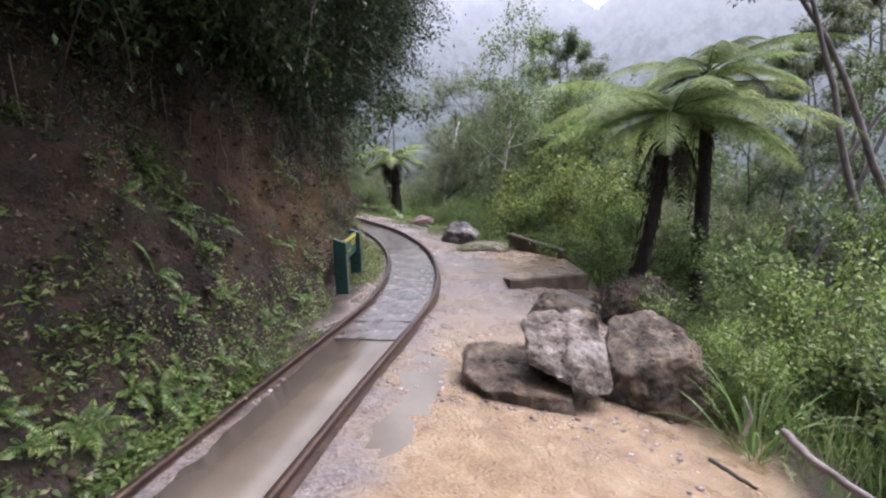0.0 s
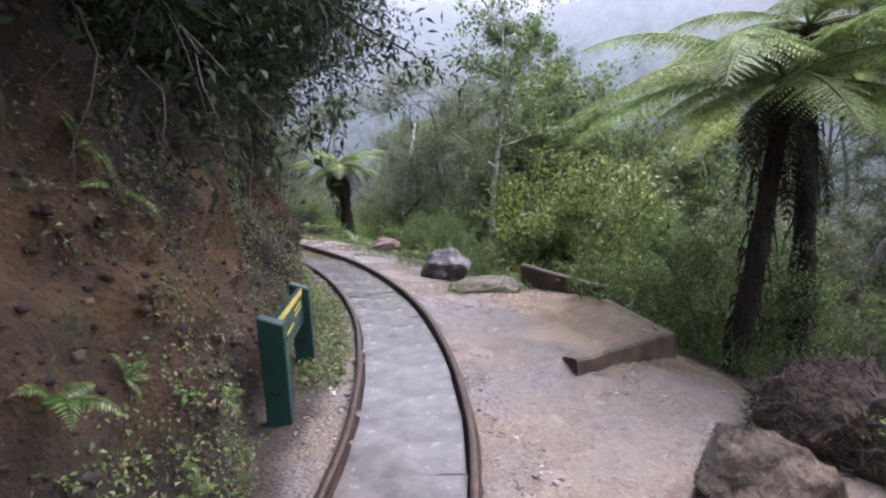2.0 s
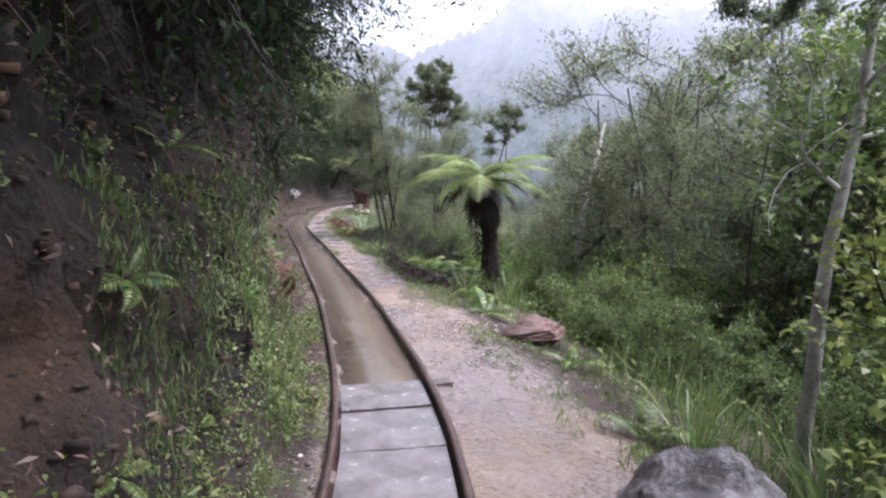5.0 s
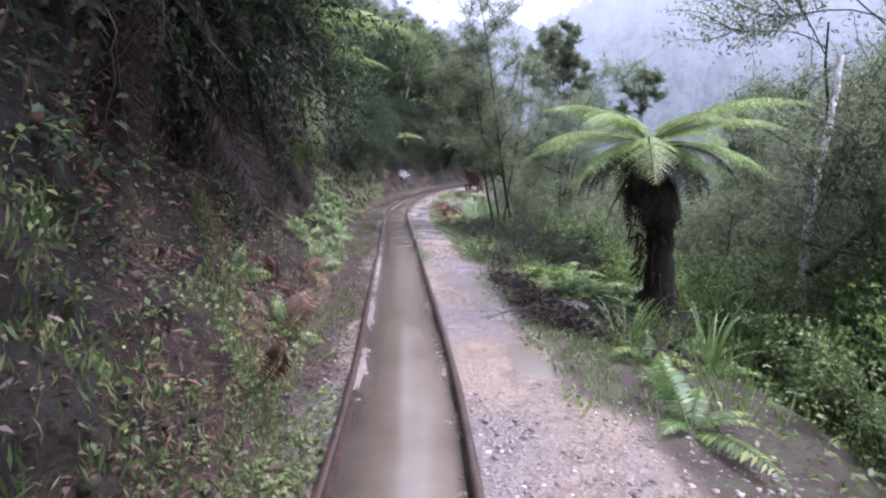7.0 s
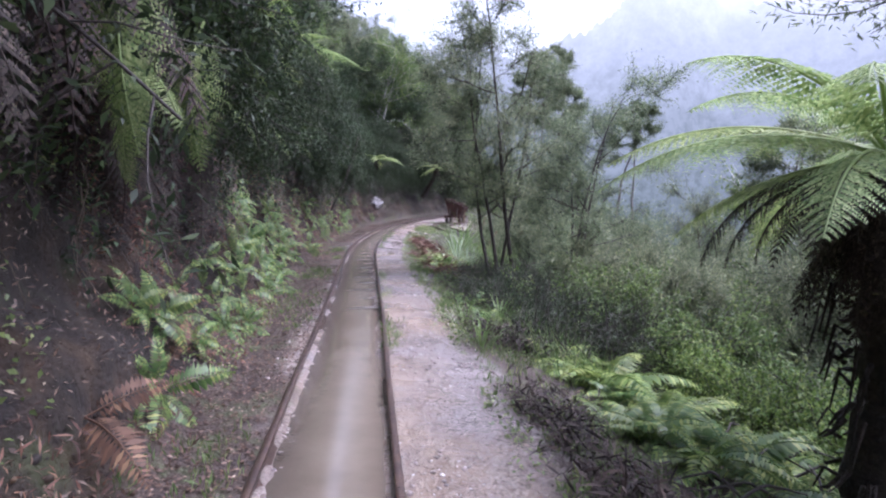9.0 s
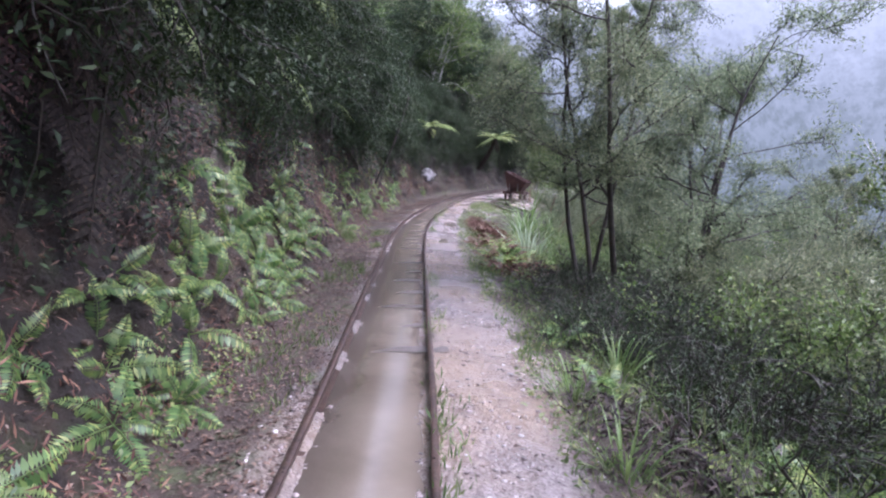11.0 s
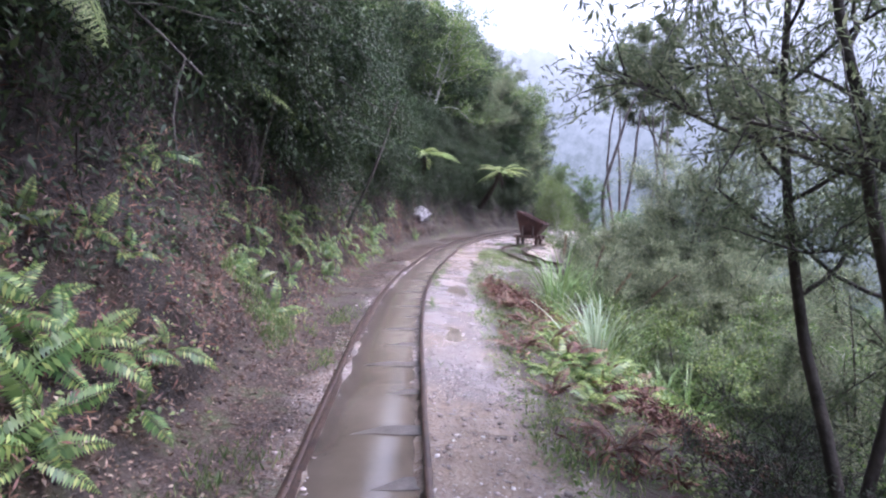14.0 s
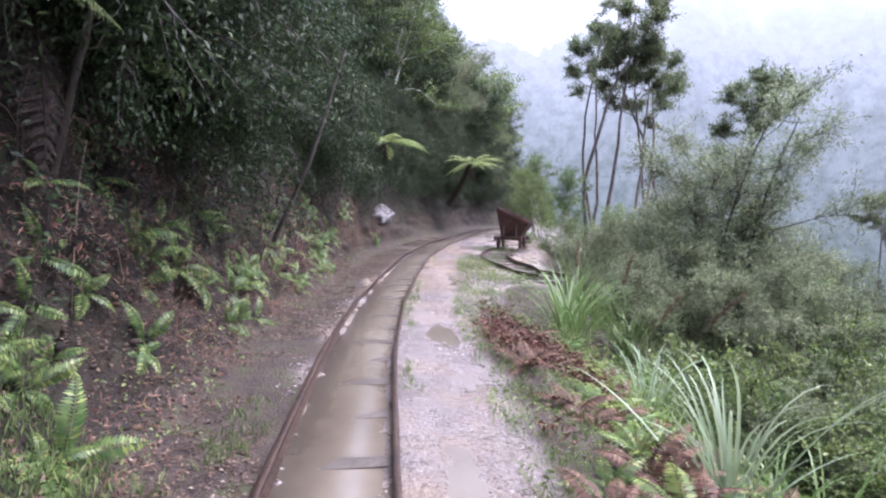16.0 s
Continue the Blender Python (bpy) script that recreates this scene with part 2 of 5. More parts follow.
def ground_material():
    m, nt, b = material("wet_ground")
    co = coords(nt)
    fine, mid, wide = noise_node(nt, co, 26, 8, .7), noise_node(nt, co, 5, 6), noise_node(nt, co, .7, 4)
    v = nt.nodes.new("ShaderNodeTexVoronoi")
    v.inputs["Scale"].default_value = 42
    nt.links.new(co, v.inputs["Vector"])
    gravel = mix(nt, grey(nt, v.outputs["Distance"], 0, 1, .15, .75), (0.198, 0.168, 0.158), (0.099, 0.079, 0.073))
    gravel = mix(nt, grey(nt, fine, 0, 1, .4, .7), gravel, (0.251, 0.218, 0.205))
    clay = ramp(nt, mid, [(.3, (0.19, 0.122, 0.064)), (.55, (0.29, 0.20, 0.112)), (.75, (0.38, 0.295, 0.195))])
    path = mix(nt, grey(nt, wide, 0, .45, .42, .62), gravel, clay)
    path = mix(nt, attribute(nt, "clay"), path, clay)
    earth = ramp(nt, mid, [(.30, (0.010, 0.007, 0.006)), (.48, (0.028, 0.018, 0.011)), (.62, (0.053, 0.031, 0.015)), (.80, (0.102, 0.069, 0.039))])
    earth = mix(nt, grey(nt, wide, 0, .8, .40, .60), earth, (0.014, 0.010, 0.007))
    ochre = ramp(nt, mid, [(.3, (0.035, 0.021, 0.012)), (.55, (0.115, 0.066, 0.026)), (.8, (0.196, 0.127, 0.063))])
    earth = mix(nt, attribute(nt, "ochre"), earth, ochre)
    # upper bank darkens with height: black humus plus overhang shade put into the colour
    earth = mix(nt, attribute(nt, "humus_shade"), earth, ramp(nt, mid, [(.35, (.008, .006, .005)), (.7, (.028, .019, .014))]))
    earth = mix(nt, grey(nt, noise_node(nt, co, 2.1, 5), 0, .75, .56, .68), earth, (0.035, 0.043, 0.012))
    floor = ramp(nt, mid, [(.3, (.020, .014, .011)), (.5, (.050, .034, .026)), (.62, (.045, .050, .021)), (.8, (.085, .095, .04))])
    c = mix(nt, attribute(nt, "path"), floor, path)
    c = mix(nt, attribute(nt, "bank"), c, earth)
    nt.links.new(c, b.inputs["Base Color"])
    wet = noise_node(nt, co, 1.6, 5)
    r = mix(nt, attribute(nt, "path"), (.9, .9, .9), grey(nt, wet, .05, .5, .42, .62))
    nt.links.new(r, b.inputs["Roughness"])
    add = nt.nodes.new("ShaderNodeMath")
    add.operation = 'ADD'
    nt.links.new(fine, add.inputs[0])
    nt.links.new(grey(nt, v.outputs["Distance"], .5, 0, 0, .7), add.inputs[1])
    lumps = nt.nodes.new("ShaderNodeMath")
    lumps.operation = 'MULTIPLY_ADD'
    nt.links.new(noise_node(nt, co, 9, 7, .7), lumps.inputs[0])
    nt.links.new(grey(nt, attribute(nt, "bank"), 0, 3.5, 0, 1), lumps.inputs[1])
    nt.links.new(add.outputs[0], lumps.inputs[2])
    bump(nt, lumps.outputs[0], .8, .024, b)
    return m


def water_material():
    m, nt, b = material("muddy_water")
    co = coords(nt)
    nt.links.new(ramp(nt, noise_node(nt, co, 1.2, 4), [(.3, (.095, .076, .056)), (.7, (.16, .134, .105))]), b.inputs["Base Color"])
    b.inputs["Roughness"].default_value = .2
    bump(nt, noise_node(nt, co, 11, 5), .22, .012, b)
    return m


def rock_material(name, dark, mid, light):
    m, nt, b = material(name)
    co = coords(nt)
    big, small = noise_node(nt, co, 5.5, 9, .7), noise_node(nt, co, 24, 8, .7)
    c = ramp(nt, big, [(.30, dark), (.48, mid), (.60, light), (.75, mid)])
    c = mix(nt, grey(nt, small, 0, .75, .52, .66), c, dark)
    crack = grey(nt, noise_node(nt, co, 6.5, 10, .75), 0, 1, .38, .46)
    c = mix(nt, crack, dark, c)
    nt.links.new(c, b.inputs["Base Color"])
    nt.links.new(grey(nt, small, .18, .48), b.inputs["Roughness"])
    add = nt.nodes.new("ShaderNodeMath")
    add.operation = 'MULTIPLY_ADD'
    nt.links.new(crack, add.inputs[0])
    add.inputs[1].default_value = .4
    nt.links.new(small, add.inputs[2])
    bump(nt, add.outputs[0], 1.0, .03, b)
    return m


GROUND = ground_material()
WATER = water_material()
RAIL = simple("rusty_rail", (.045, .032, .028), (.12, .075, .055), 14, (.25, .5), .55, 70, .003)
SLEEPER = simple("wet_grey_timber", (.055, .045, .037), (.13, .11, .095), 9, (.25, .55), 0, 50, .006)
SLAB = simple("wet_grey_slab", (.06, .052, .046), (.20, .18, .17), 5, (.05, .32), 0, 30, .003, .3)
CONCRETE = simple("weathered_concrete", (.055, .04, .028), (.17, .125, .08), 5, (.45, .75), 0, 45, .006)
ROCK = rock_material("pale_quartz_rock", (.05, .035, .025), (.165, .13, .105), (.34, .30, .275))
ROCK_DARK = rock_material("brown_wet_rock", (.028, .021, .014), (.085, .060, .036), (.20, .145, .10))
ROCK_GREY = rock_material("lichened_grey_rock", (.06, .05, .05), (.13, .12, .12), (.30, .285, .29))
ROCK_RED = simple("red_brown_rock", (.06, .032, .027), (.16, .09, .07), 6, (.4, .7), 0, 25, .02, .9)
BARK_DARK = simple("dark_wet_bark", (.018, .014, .011), (.065, .052, .042), 9, (.5, .8), 0, 30, .015, .9)
BARK_PALE = simple("pale_lichened_bark", (.16, .145, .13), (.62, .60, .58), 7, (.5, .8), 0, 28, .012, .8)
BARK_PINK = simple("pinkish_grey_bark", (.09, .075, .072), (.21, .175, .165), 6, (.5, .8), 0, 30, .01, .8)
FIBRE = simple("dark_fern_trunk_fibre", (.012, .009, .007), (.05, .034, .024), 22, (.7, .95), 0, 60, .03, 1)
SIGN_GREEN = simple("dark_green_paint", (.010, .035, .030), (.016, .055, .045), 5, (.25, .4), 0, 60, .001, .3)
YELLOW = simple("yellow_paint", (.50, .40, .07), (.60, .49, .10), 6, (.3, .5), 0, 60, .001, .3)
RUST = simple("rusty_iron_plate", (.035, .018, .016), (.10, .048, .038), 6, (.45, .75), .2, 35, .006)
LITTER = leaf_material("dead_leaves", [(0, (.05, .03, .02)), (.5, (.10, .06, .04)), (.85, (.16, .105, .07)), (.97, (.20, .14, .10)), (1, (.34, .28, .20))], .55, .05)
FERN = leaf_material("fern_green", [(0, (.06, .12, .035)), (.5, (.13, .21, .06)), (.85, (.22, .30, .08)), (1, (.38, .42, .12))], .42, .45)
PONGA = leaf_material("tree_fern_green", [(0, (.11, .17, .05)), (.5, (.21, .28, .09)), (1, (.36, .41, .17))], .55, .5)
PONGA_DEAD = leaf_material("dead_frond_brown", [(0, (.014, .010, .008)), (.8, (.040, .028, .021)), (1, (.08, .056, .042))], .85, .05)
BROAD = leaf_material("broadleaf_green", [(0, (.07, .115, .035)), (.5, (.13, .19, .055)), (.9, (.21, .29, .09)), (1, (.32, .35, .14))], .45, .5)
LIME = leaf_material("young_leaf_green", [(0, (.10, .16, .04)), (.6, (.19, .27, .06)), (1, (.33, .38, .11))], .4, .45)
FINE_LEAF = leaf_material("manuka_leaf", [(0, (.06, .085, .04)), (.5, (.115, .145, .07)), (1, (.24, .27, .15))], .5, .55)
GREY_LEAF = leaf_material("feathery_grey_green_leaf", [(0, (.09, .12, .06)), (.5, (.16, .19, .10)), (1, (.30, .33, .20))], .5, .55)
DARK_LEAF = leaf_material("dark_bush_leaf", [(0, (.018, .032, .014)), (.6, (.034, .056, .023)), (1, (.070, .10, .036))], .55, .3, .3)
BLADE = leaf_material("sedge_blade", [(0, (.07, .13, .035)), (.6, (.15, .23, .07)), (.9, (.30, .36, .16)), (1, (.42, .40, .24))], .35, .35)
PALE_BLADE = leaf_material("pale_sedge_blade", [(0, (.14, .20, .10)), (.6, (.26, .33, .20)), (1, (.46, .50, .36))], .35, .35)
STRAW = leaf_material("dry_straw", [(0, (.10, .065, .045)), (1, (.28, .21, .14))], .7, .2)
ROOT = leaf_material("wet_roots", [(0, (.025, .018, .014)), (.8, (.09, .065, .05)), (1, (.22, .17, .13))], .7, .05)
RUST_FERN = leaf_material("dead_bracken", [(0, (.055, .028, .018)), (.7, (.13, .065, .04)), (1, (.22, .13, .07))], .7, .15)
GRASS = leaf_material("verge_grass", [(0, (.08, .13, .04)), (.6, (.15, .21, .07)), (1, (.28, .30, .13))], .6, .45)

# ---- the ground: one sheet out to the horizon ----
def build_ground():
    ys = np.concatenate([[-600, -300, -150, -80, -50, -30, -20, -14, -10], np.arange(-7, 38, .085), np.arange(38, 60, .35), [62, 66, 72, 80, 88, 100, 130, 200, 350, 600]])
    av = np.concatenate([np.arange(.08, 5, .085), np.arange(5, 9, .25), [10, 12, 15, 20, 28, 40, 60, 120, 250, 500]])[::-1]
    verge = np.linspace(1, .08, 10)
    right = np.concatenate([np.arange(0, 2.6, .06), np.arange(2.6, 5, .2), [5.5, 6, 7, 8, 10, 12, 15, 20, 28, 36, 45, 60, 80, 110, 150, 200, 300, 600]])
    Y = ys[:, None]
    ub, zb = bank_at(Y * np.ones((1, len(av))), np.ones((len(ys), 1)) * av[None])
    U1 = -foot(Y) * verge[None]
    U2 = np.ones((len(ys), 1)) * right[None]
    U = np.concatenate([ub, U1, U2], 1)
    X = line_x(Y) + U
    YY = Y * np.ones_like(U)
    Z = ground_z(X, YY)
    nb = len(av)
    Z[:, :nb] = grade(Y) + zb
    verts = np.stack([X, YY, Z], -1)
    nr, nc = U.shape
    i, j = np.meshgrid(np.arange(nr - 1), np.arange(nc - 1), indexing="ij")
    a = i * nc + j
    me = quad_mesh("ground", verts.reshape(-1, 3), np.stack([a, a + 1, a + nc + 1, a + nc], -1).reshape(-1, 4), GROUND, True)
    jit = vnoise(X, YY, 1.7, 21) * .16 + vnoise(X, YY, 6, 22) * .07
    edge = np.interp(YY, (0, 9, 11, 14, 19, 22, 27, 30, 33, 45), (2.6, 2.6, 1.5, 1.2, 1.1, 1.2, 1.25, 1.5, 3.0, 3.0))
    path = smooth(U + jit, -.50, -.33) * (1 - smooth(U + jit, edge - .12, edge + .15))
    bank = np.zeros_like(U)
    bank[:, :nb] = smooth(av, .05, .35)[None]
    clay = .85 * (1 - smooth(YY, 2.8, 6.5)) * smooth(U + jit * 2, .3, .8)
    ochre = np.zeros_like(U)
    ochre[:, :nb] = np.exp(-((Y - 5.9) / 2.4) ** 2) * .95 * np.exp(-((av - 1.0) / .8) ** 2)[None] * smooth(vnoise(Y, av[None], 1.1, 31) + .4 * vnoise(Y, av[None], 4, 32), -.25, .5)
    humus_shade = np.zeros_like(U)
    humus_shade[:, :nb] = smooth(av[None] + .5 * vnoise(Y, av[None], .9, 33) + .7 * smooth(Y, 11, 14), 1.5, 2.5) * .9
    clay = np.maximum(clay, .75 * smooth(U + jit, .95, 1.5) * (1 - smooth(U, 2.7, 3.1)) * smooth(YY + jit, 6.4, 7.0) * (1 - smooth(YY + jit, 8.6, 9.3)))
    for nm, val in (("path", path), ("bank", bank), ("clay", clay), ("ochre", ochre), ("humus_shade", humus_shade)):
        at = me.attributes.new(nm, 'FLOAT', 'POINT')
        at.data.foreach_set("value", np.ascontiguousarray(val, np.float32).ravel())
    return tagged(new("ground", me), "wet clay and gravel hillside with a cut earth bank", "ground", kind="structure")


build_ground()


def sweep_line(offset, profile, y0, y1, step=.12, lift=0.0, xf=line_x, sf=line_slope, gf=grade):
    """A profile (across, up) swept along the tramway at an offset."""
    q = Quads()
    ys = np.arange(y0, y1 + step / 2, step)
    c = 1 / np.sqrt(1 + sf(ys) ** 2)
    n = np.stack([c, -sf(ys) * c, np.zeros_like(ys)], -1)
    base = np.stack([xf(ys), ys, gf(ys) + lift], -1)
    pr = np.array(profile)
    v = base[:, None] + n[:, None] * (offset + pr[None, :, :1]) + np.array([0, 0, 1.0])[None, None] * pr[None, :, 1:]
    k = len(pr)
    i, j = np.meshgrid(np.arange(len(ys) - 1), np.arange(k), indexing="ij")
    a, b = i * k + j, i * k + (j + 1) % k
    q.add(v.reshape(-1, 3), np.stack([a, b, b + k, a + k], -1))
    return q


RAIL_PROFILE = [(-.036, -.03), (.036, -.03), (.036, -.022), (.008, -.012), (.008, .018), (.019, .024), (.019, .040), (.013, .045), (-.013, .045), (-.019, .040), (-.019, .024), (-.008, .018), (-.008, -.012), (-.036, -.022)]
for nm, off, lab in (("rail", -.305, "wet rusty narrow-gauge tramway rail beside the bank"), ("rail", .305, "wet rusty narrow-gauge tramway rail beside the path")):
    ob = new(nm, sweep_line(off, RAIL_PROFILE, -6, 56).mesh("rail", RAIL))
    tagged(ob, lab, "rail", "tramway rails")

# muddy water standing between the rails
wq = sweep_line(0, [(-.292, 0), (.292, 0), (.292, -.004), (-.292, -.004)], 1.0, 47, .25, -.024)
tagged(new("water", wq.mesh("water", WATER, False)), "shallow muddy rainwater between the rails", "water", kind="structure")


def puddle(py, pu, ry, ru):
    bm = bmesh.new()
    ring = []
    for k in range(28):
        an = 2 * math.pi * k / 28
        r = 1.05 + .25 * noise.noise((math.cos(an) * 1.5 + py, math.sin(an) * 1.5, pu))
        y = py + ry * r * math.sin(an)
        u = pu + ru * r * math.cos(an)
        zc = float(grade(y) + fall_at(y, u))
        ring.append(bm.verts.new((float(line_x(y)) + u, y, zc - .0135)))
    bm.faces.new(ring)
    return tagged(new("puddle", bm_mesh("puddle", bm, WATER)), "shallow puddle of muddy rainwater on the path", "puddle", "puddles on the path")


for p in PUDDLES:
    puddle(*p)


# ---- vegetation builders ----
def frond_geo(q, length, pairs, width, rise, droop, rng, fine=False, pins=11, bend=0.0):
    """A frond that starts at the origin and runs along +x."""
    n = 26
    t = np.linspace(0, 1, n)
    ang = rise - (rise + droop) * t ** 1.25
    seg = length / (n - 1)
    x = np.concatenate([[0], np.cumsum(np.cos(ang[:-1]) * seg)])
    z = np.concatenate([[0], np.cumsum(np.sin(ang[:-1]) * seg)])
    y = bend * length * t ** 2
    pts = np.stack([x, y, z], -1)
    q.tube(pts, np.linspace(.011, .002, n) * max(length, .4), 4)
    tp = np.linspace(.14, .99, pairs)
    prof = np.minimum(1, (tp + .12) * 1.8) * (1 - tp ** 2.2) + .05
    P = np.stack([np.interp(tp, t, pts[:, k]) for k in range(3)], -1)
    T = np.gradient(P, axis=0)
    T /= np.linalg.norm(T, axis=1, keepdims=True)
    for side in (-1, 1):
        S = np.array([0, side, 0]) + T * .45 + np.array([0, 0, -.22 - .1 * rng.random()]) + rng.normal(0, .06, (pairs, 3))
        S /= np.linalg.norm(S, axis=1, keepdims=True)
        N = np.cross(S, T) * -side
        L = width * prof * rng.uniform(.88, 1.08, pairs)
        if not fine:
            q.leaves(P, S, N, L, L * .23 + .006, .1)
            continue
        tt = np.linspace(.06, .96, pins)
        PP = (P[:, None] + S[:, None] * (L[:, None] * tt[None])[..., None] + np.array([0, 0, -1.0]) * ((L[:, None] * tt[None] ** 2) * .22)[..., None]).reshape(-1, 3)
        pl = (L[:, None] * (1 - tt[None] ** 1.6) * .17 + .008).reshape(-1)
        for s2 in (-1, 1):
            D = np.repeat(T * s2 * .9 + S * .5, pins, 0) + rng.normal(0, .08, (pairs * pins, 3))
            q.leaves(PP, D, np.repeat(N, pins, 0), pl, pl * .42, .1)


def small_frond(seed, mat=None):
    rng = np.random.default_rng(seed)
    q = Quads()
    frond_geo(q, 1.0, 22, .23, rng.uniform(.55, 1.05), rng.uniform(.3, .8), rng, bend=rng.uniform(-.15, .15))
    return q.mesh("frond", mat or FERN)


def fern(meshes, m, length, fronds, rng, label, group):
    """A fern: an Empty with its fronds."""
    e = new("fern")
    e.matrix_world = m
    for k in range(fronds):
        fr = part("frond", meshes[rng.integers(len(meshes))], e)
        fr.matrix_local = pose(0, 0, 0, rng.uniform(-12, 12), rng.uniform(-15, 15), 360 * k / fronds + rng.uniform(-25, 25)) @ Matrix.Scale(length * rng.uniform(.65, 1.1), 4)
    return tagged(e, label, "fern", group)


def blade_variant(seed, mat, spread, droop, width):
    """One long arching blade, 1 m long, that leaves the origin towards +x."""
    rng = np.random.default_rng(seed)
    n = 10
    t = np.linspace(0, 1, n)
    ang = np.pi / 2 - rng.uniform(.08, spread) - droop * rng.uniform(.4, 1.3) * t ** 2
    r = np.concatenate([[0], np.cumsum(np.cos(ang[:-1]) / (n - 1))])
    z = np.concatenate([[0], np.cumsum(np.sin(ang[:-1]) / (n - 1))])
    c = np.stack([r, .06 * rng.normal() * t ** 2, z], -1)
    w = (width * (1 - t ** 2.5) * np.minimum(1, .5 + t * 3) * .5 + .001)[:, None]
    sd = np.array([0, 1.0, 0])
    v = np.stack([c - sd * w, c + np.array([.3, 0, -.3]) * w, c + sd * w], 1).reshape(-1, 3)
    i = np.arange(n - 1) * 3
    return quad_mesh("blade", v, np.concatenate([np.stack([i, i + 1, i + 4, i + 3], -1), np.stack([i + 1, i + 2, i + 5, i + 4], -1)]), mat)


def wander(rng, p, d, length, n, wiggle, lift=0.0):
    pts = [np.array(p, float)]
    d = np.array(d, float)
    for k in range(n):
        d = d + rng.normal(0, wiggle, 3) + np.array([0, 0, lift])
        d /= np.linalg.norm(d)
        pts.append(pts[-1] + d * length / n)
    return np.array(pts), d


def tree(name, seed, bark, leaf, height, stems=1, r0=.07, limbs=9, first=.35, limb_len=1.2, twigs=5, twig_len=.55, per_twig=30, leaf_l=.06, leaf_w=.025, lean=.12, upward=.25, spray=.16, limb_rise=.5, wiggle=.09, inner=.3):
    """A tree or bush: tapered stems, limbs, twigs and many small leaves. Returns an Empty with a trunk and a crown."""
    rng = np.random.default_rng(seed)
    wood, lv = Quads(), Quads()
    P, D = [], []
    for s in range(stems):
        an = rng.uniform(0, 2 * np.pi)
        d0 = np.array([np.cos(an) * lean, np.sin(an) * lean, 1]) * (1 if stems == 1 else 1)
        h = height * rng.uniform(.8, 1.05)
        pts, _ = wander(rng, (rng.normal(0, .06 * stems), rng.normal(0, .06 * stems), -.25), d0, h, 14, wiggle * .6, .02)
        rad = r0 * (1 - .82 * np.linspace(0, 1, len(pts))) * rng.uniform(.8, 1.1)
        wood.tube(pts, rad, 8)
        for k in range(limbs):
            f = first + (1 - first) * (k + rng.random()) / limbs
            i = min(int(f * (len(pts) - 1)), len(pts) - 2)
            base = pts[i] + (pts[i + 1] - pts[i]) * (f * (len(pts) - 1) - i)
            a2 = rng.uniform(0, 2 * np.pi)
            d = np.array([np.cos(a2), np.sin(a2), limb_rise * rng.uniform(.3, 1.5)])
            L = limb_len * (1.15 - .65 * f) * rng.uniform(.6, 1.3)
            lp, ld = wander(rng, base, d / np.linalg.norm(d), L, 6, .16, upward * .12)
            wood.tube(lp, np.linspace(rad[i] * .5, .006, len(lp)), 5)
            for m in range(twigs):
                g = inner + (1 - inner) * (m + rng.random()) / twigs * .999
                j = min(int(g * 6), 5)
                b2 = lp[j] + (lp[j + 1] - lp[j]) * (g * 6 - j)
                dd = ld * .6 + rng.normal(0, .6, 3) + np.array([0, 0, upward])
                tp, _ = wander(rng, b2, dd / np.linalg.norm(dd), twig_len * rng.uniform(.6, 1.3), 4, .2, 0)
                wood.tube(tp, np.linspace(.006, .002, 5), 3)
                u = rng.random(per_twig) * 4
                jj = np.minimum(u.astype(int), 3)
                P.append(tp[jj] + (tp[jj + 1] - tp[jj]) * (u - jj)[:, None] + rng.normal(0, spray * .4, (per_twig, 3)) * np.array([1, 1, .6]))
                D.append((tp[jj + 1] - tp[jj]) / (twig_len / 4) * .5 + rng.normal(0, .55, (per_twig, 3)))
    P, D = np.concatenate(P), np.concatenate(D)
    N = rng.normal(0, .55, P.shape) + np.array([0, 0, 1])
    k = rng.uniform(.65, 1.3, len(P))
    lv.leaves(P, D, N, leaf_l * k, leaf_w * k)
    e = new(name)
    part("trunk", wood.mesh("trunk", bark, True), e)
    part("crown", lv.mesh("crown", leaf), e)
    return e


def remove_thing(e):
    for o in (*e.children_recursive, e):
        bpy.data.objects.remove(o)


def place(proto, x, y, z=None, turn=0.0, size=1.0, tilt=(0, 0), sink=.05):
    zz = float(ground_z(x, y)) - sink if z is None else z
    ob = copy_thing(proto, pose(x, y, zz, tilt[0], tilt[1], turn) @ Matrix.Scale(size, 4))
    ob.scale = (size, size, size)
    return ob

# ---- rocks ----
def rock_mesh(name, seed, size, mat, corners=18):
    """A broken, angular boulder: the hull of scattered corners, cut finer and roughened."""
    rng = np.random.default_rng(seed)
    p = rng.normal(0, 1, (corners, 3))
    p /= np.linalg.norm(p, axis=1, keepdims=True)
    p *= rng.uniform(.85, 1.15, (corners, 1))
    bm = bmesh.new()
    for c in p:
        bm.verts.new(c)
    got = bmesh.ops.convex_hull(bm, input=bm.verts[:])
    bmesh.ops.delete(bm, geom=[g for g in got["geom_interior"] if isinstance(g, bmesh.types.BMVert)], context='VERTS')
    bmesh.ops.triangulate(bm, faces=bm.faces[:])
    bmesh.ops.subdivide_edges(bm, edges=bm.edges[:], cuts=6, use_grid_fill=True)
    off = Vector((seed * 1.7, seed * .3, 0))
    for v in bm.verts:
        q = v.co.copy()
        k = 1 + .10 * noise.noise(q * 1.6 + off) + .07 * noise.noise(q * 4 + off) + .045 * noise.noise(q * 9 + off) + .02 * noise.noise(q * 20 + off)
        v.co = Vector((q.x * size[0] * k, q.y * size[1] * k, q.z * size[2] * k))
    return bm_mesh(name, bm, mat)


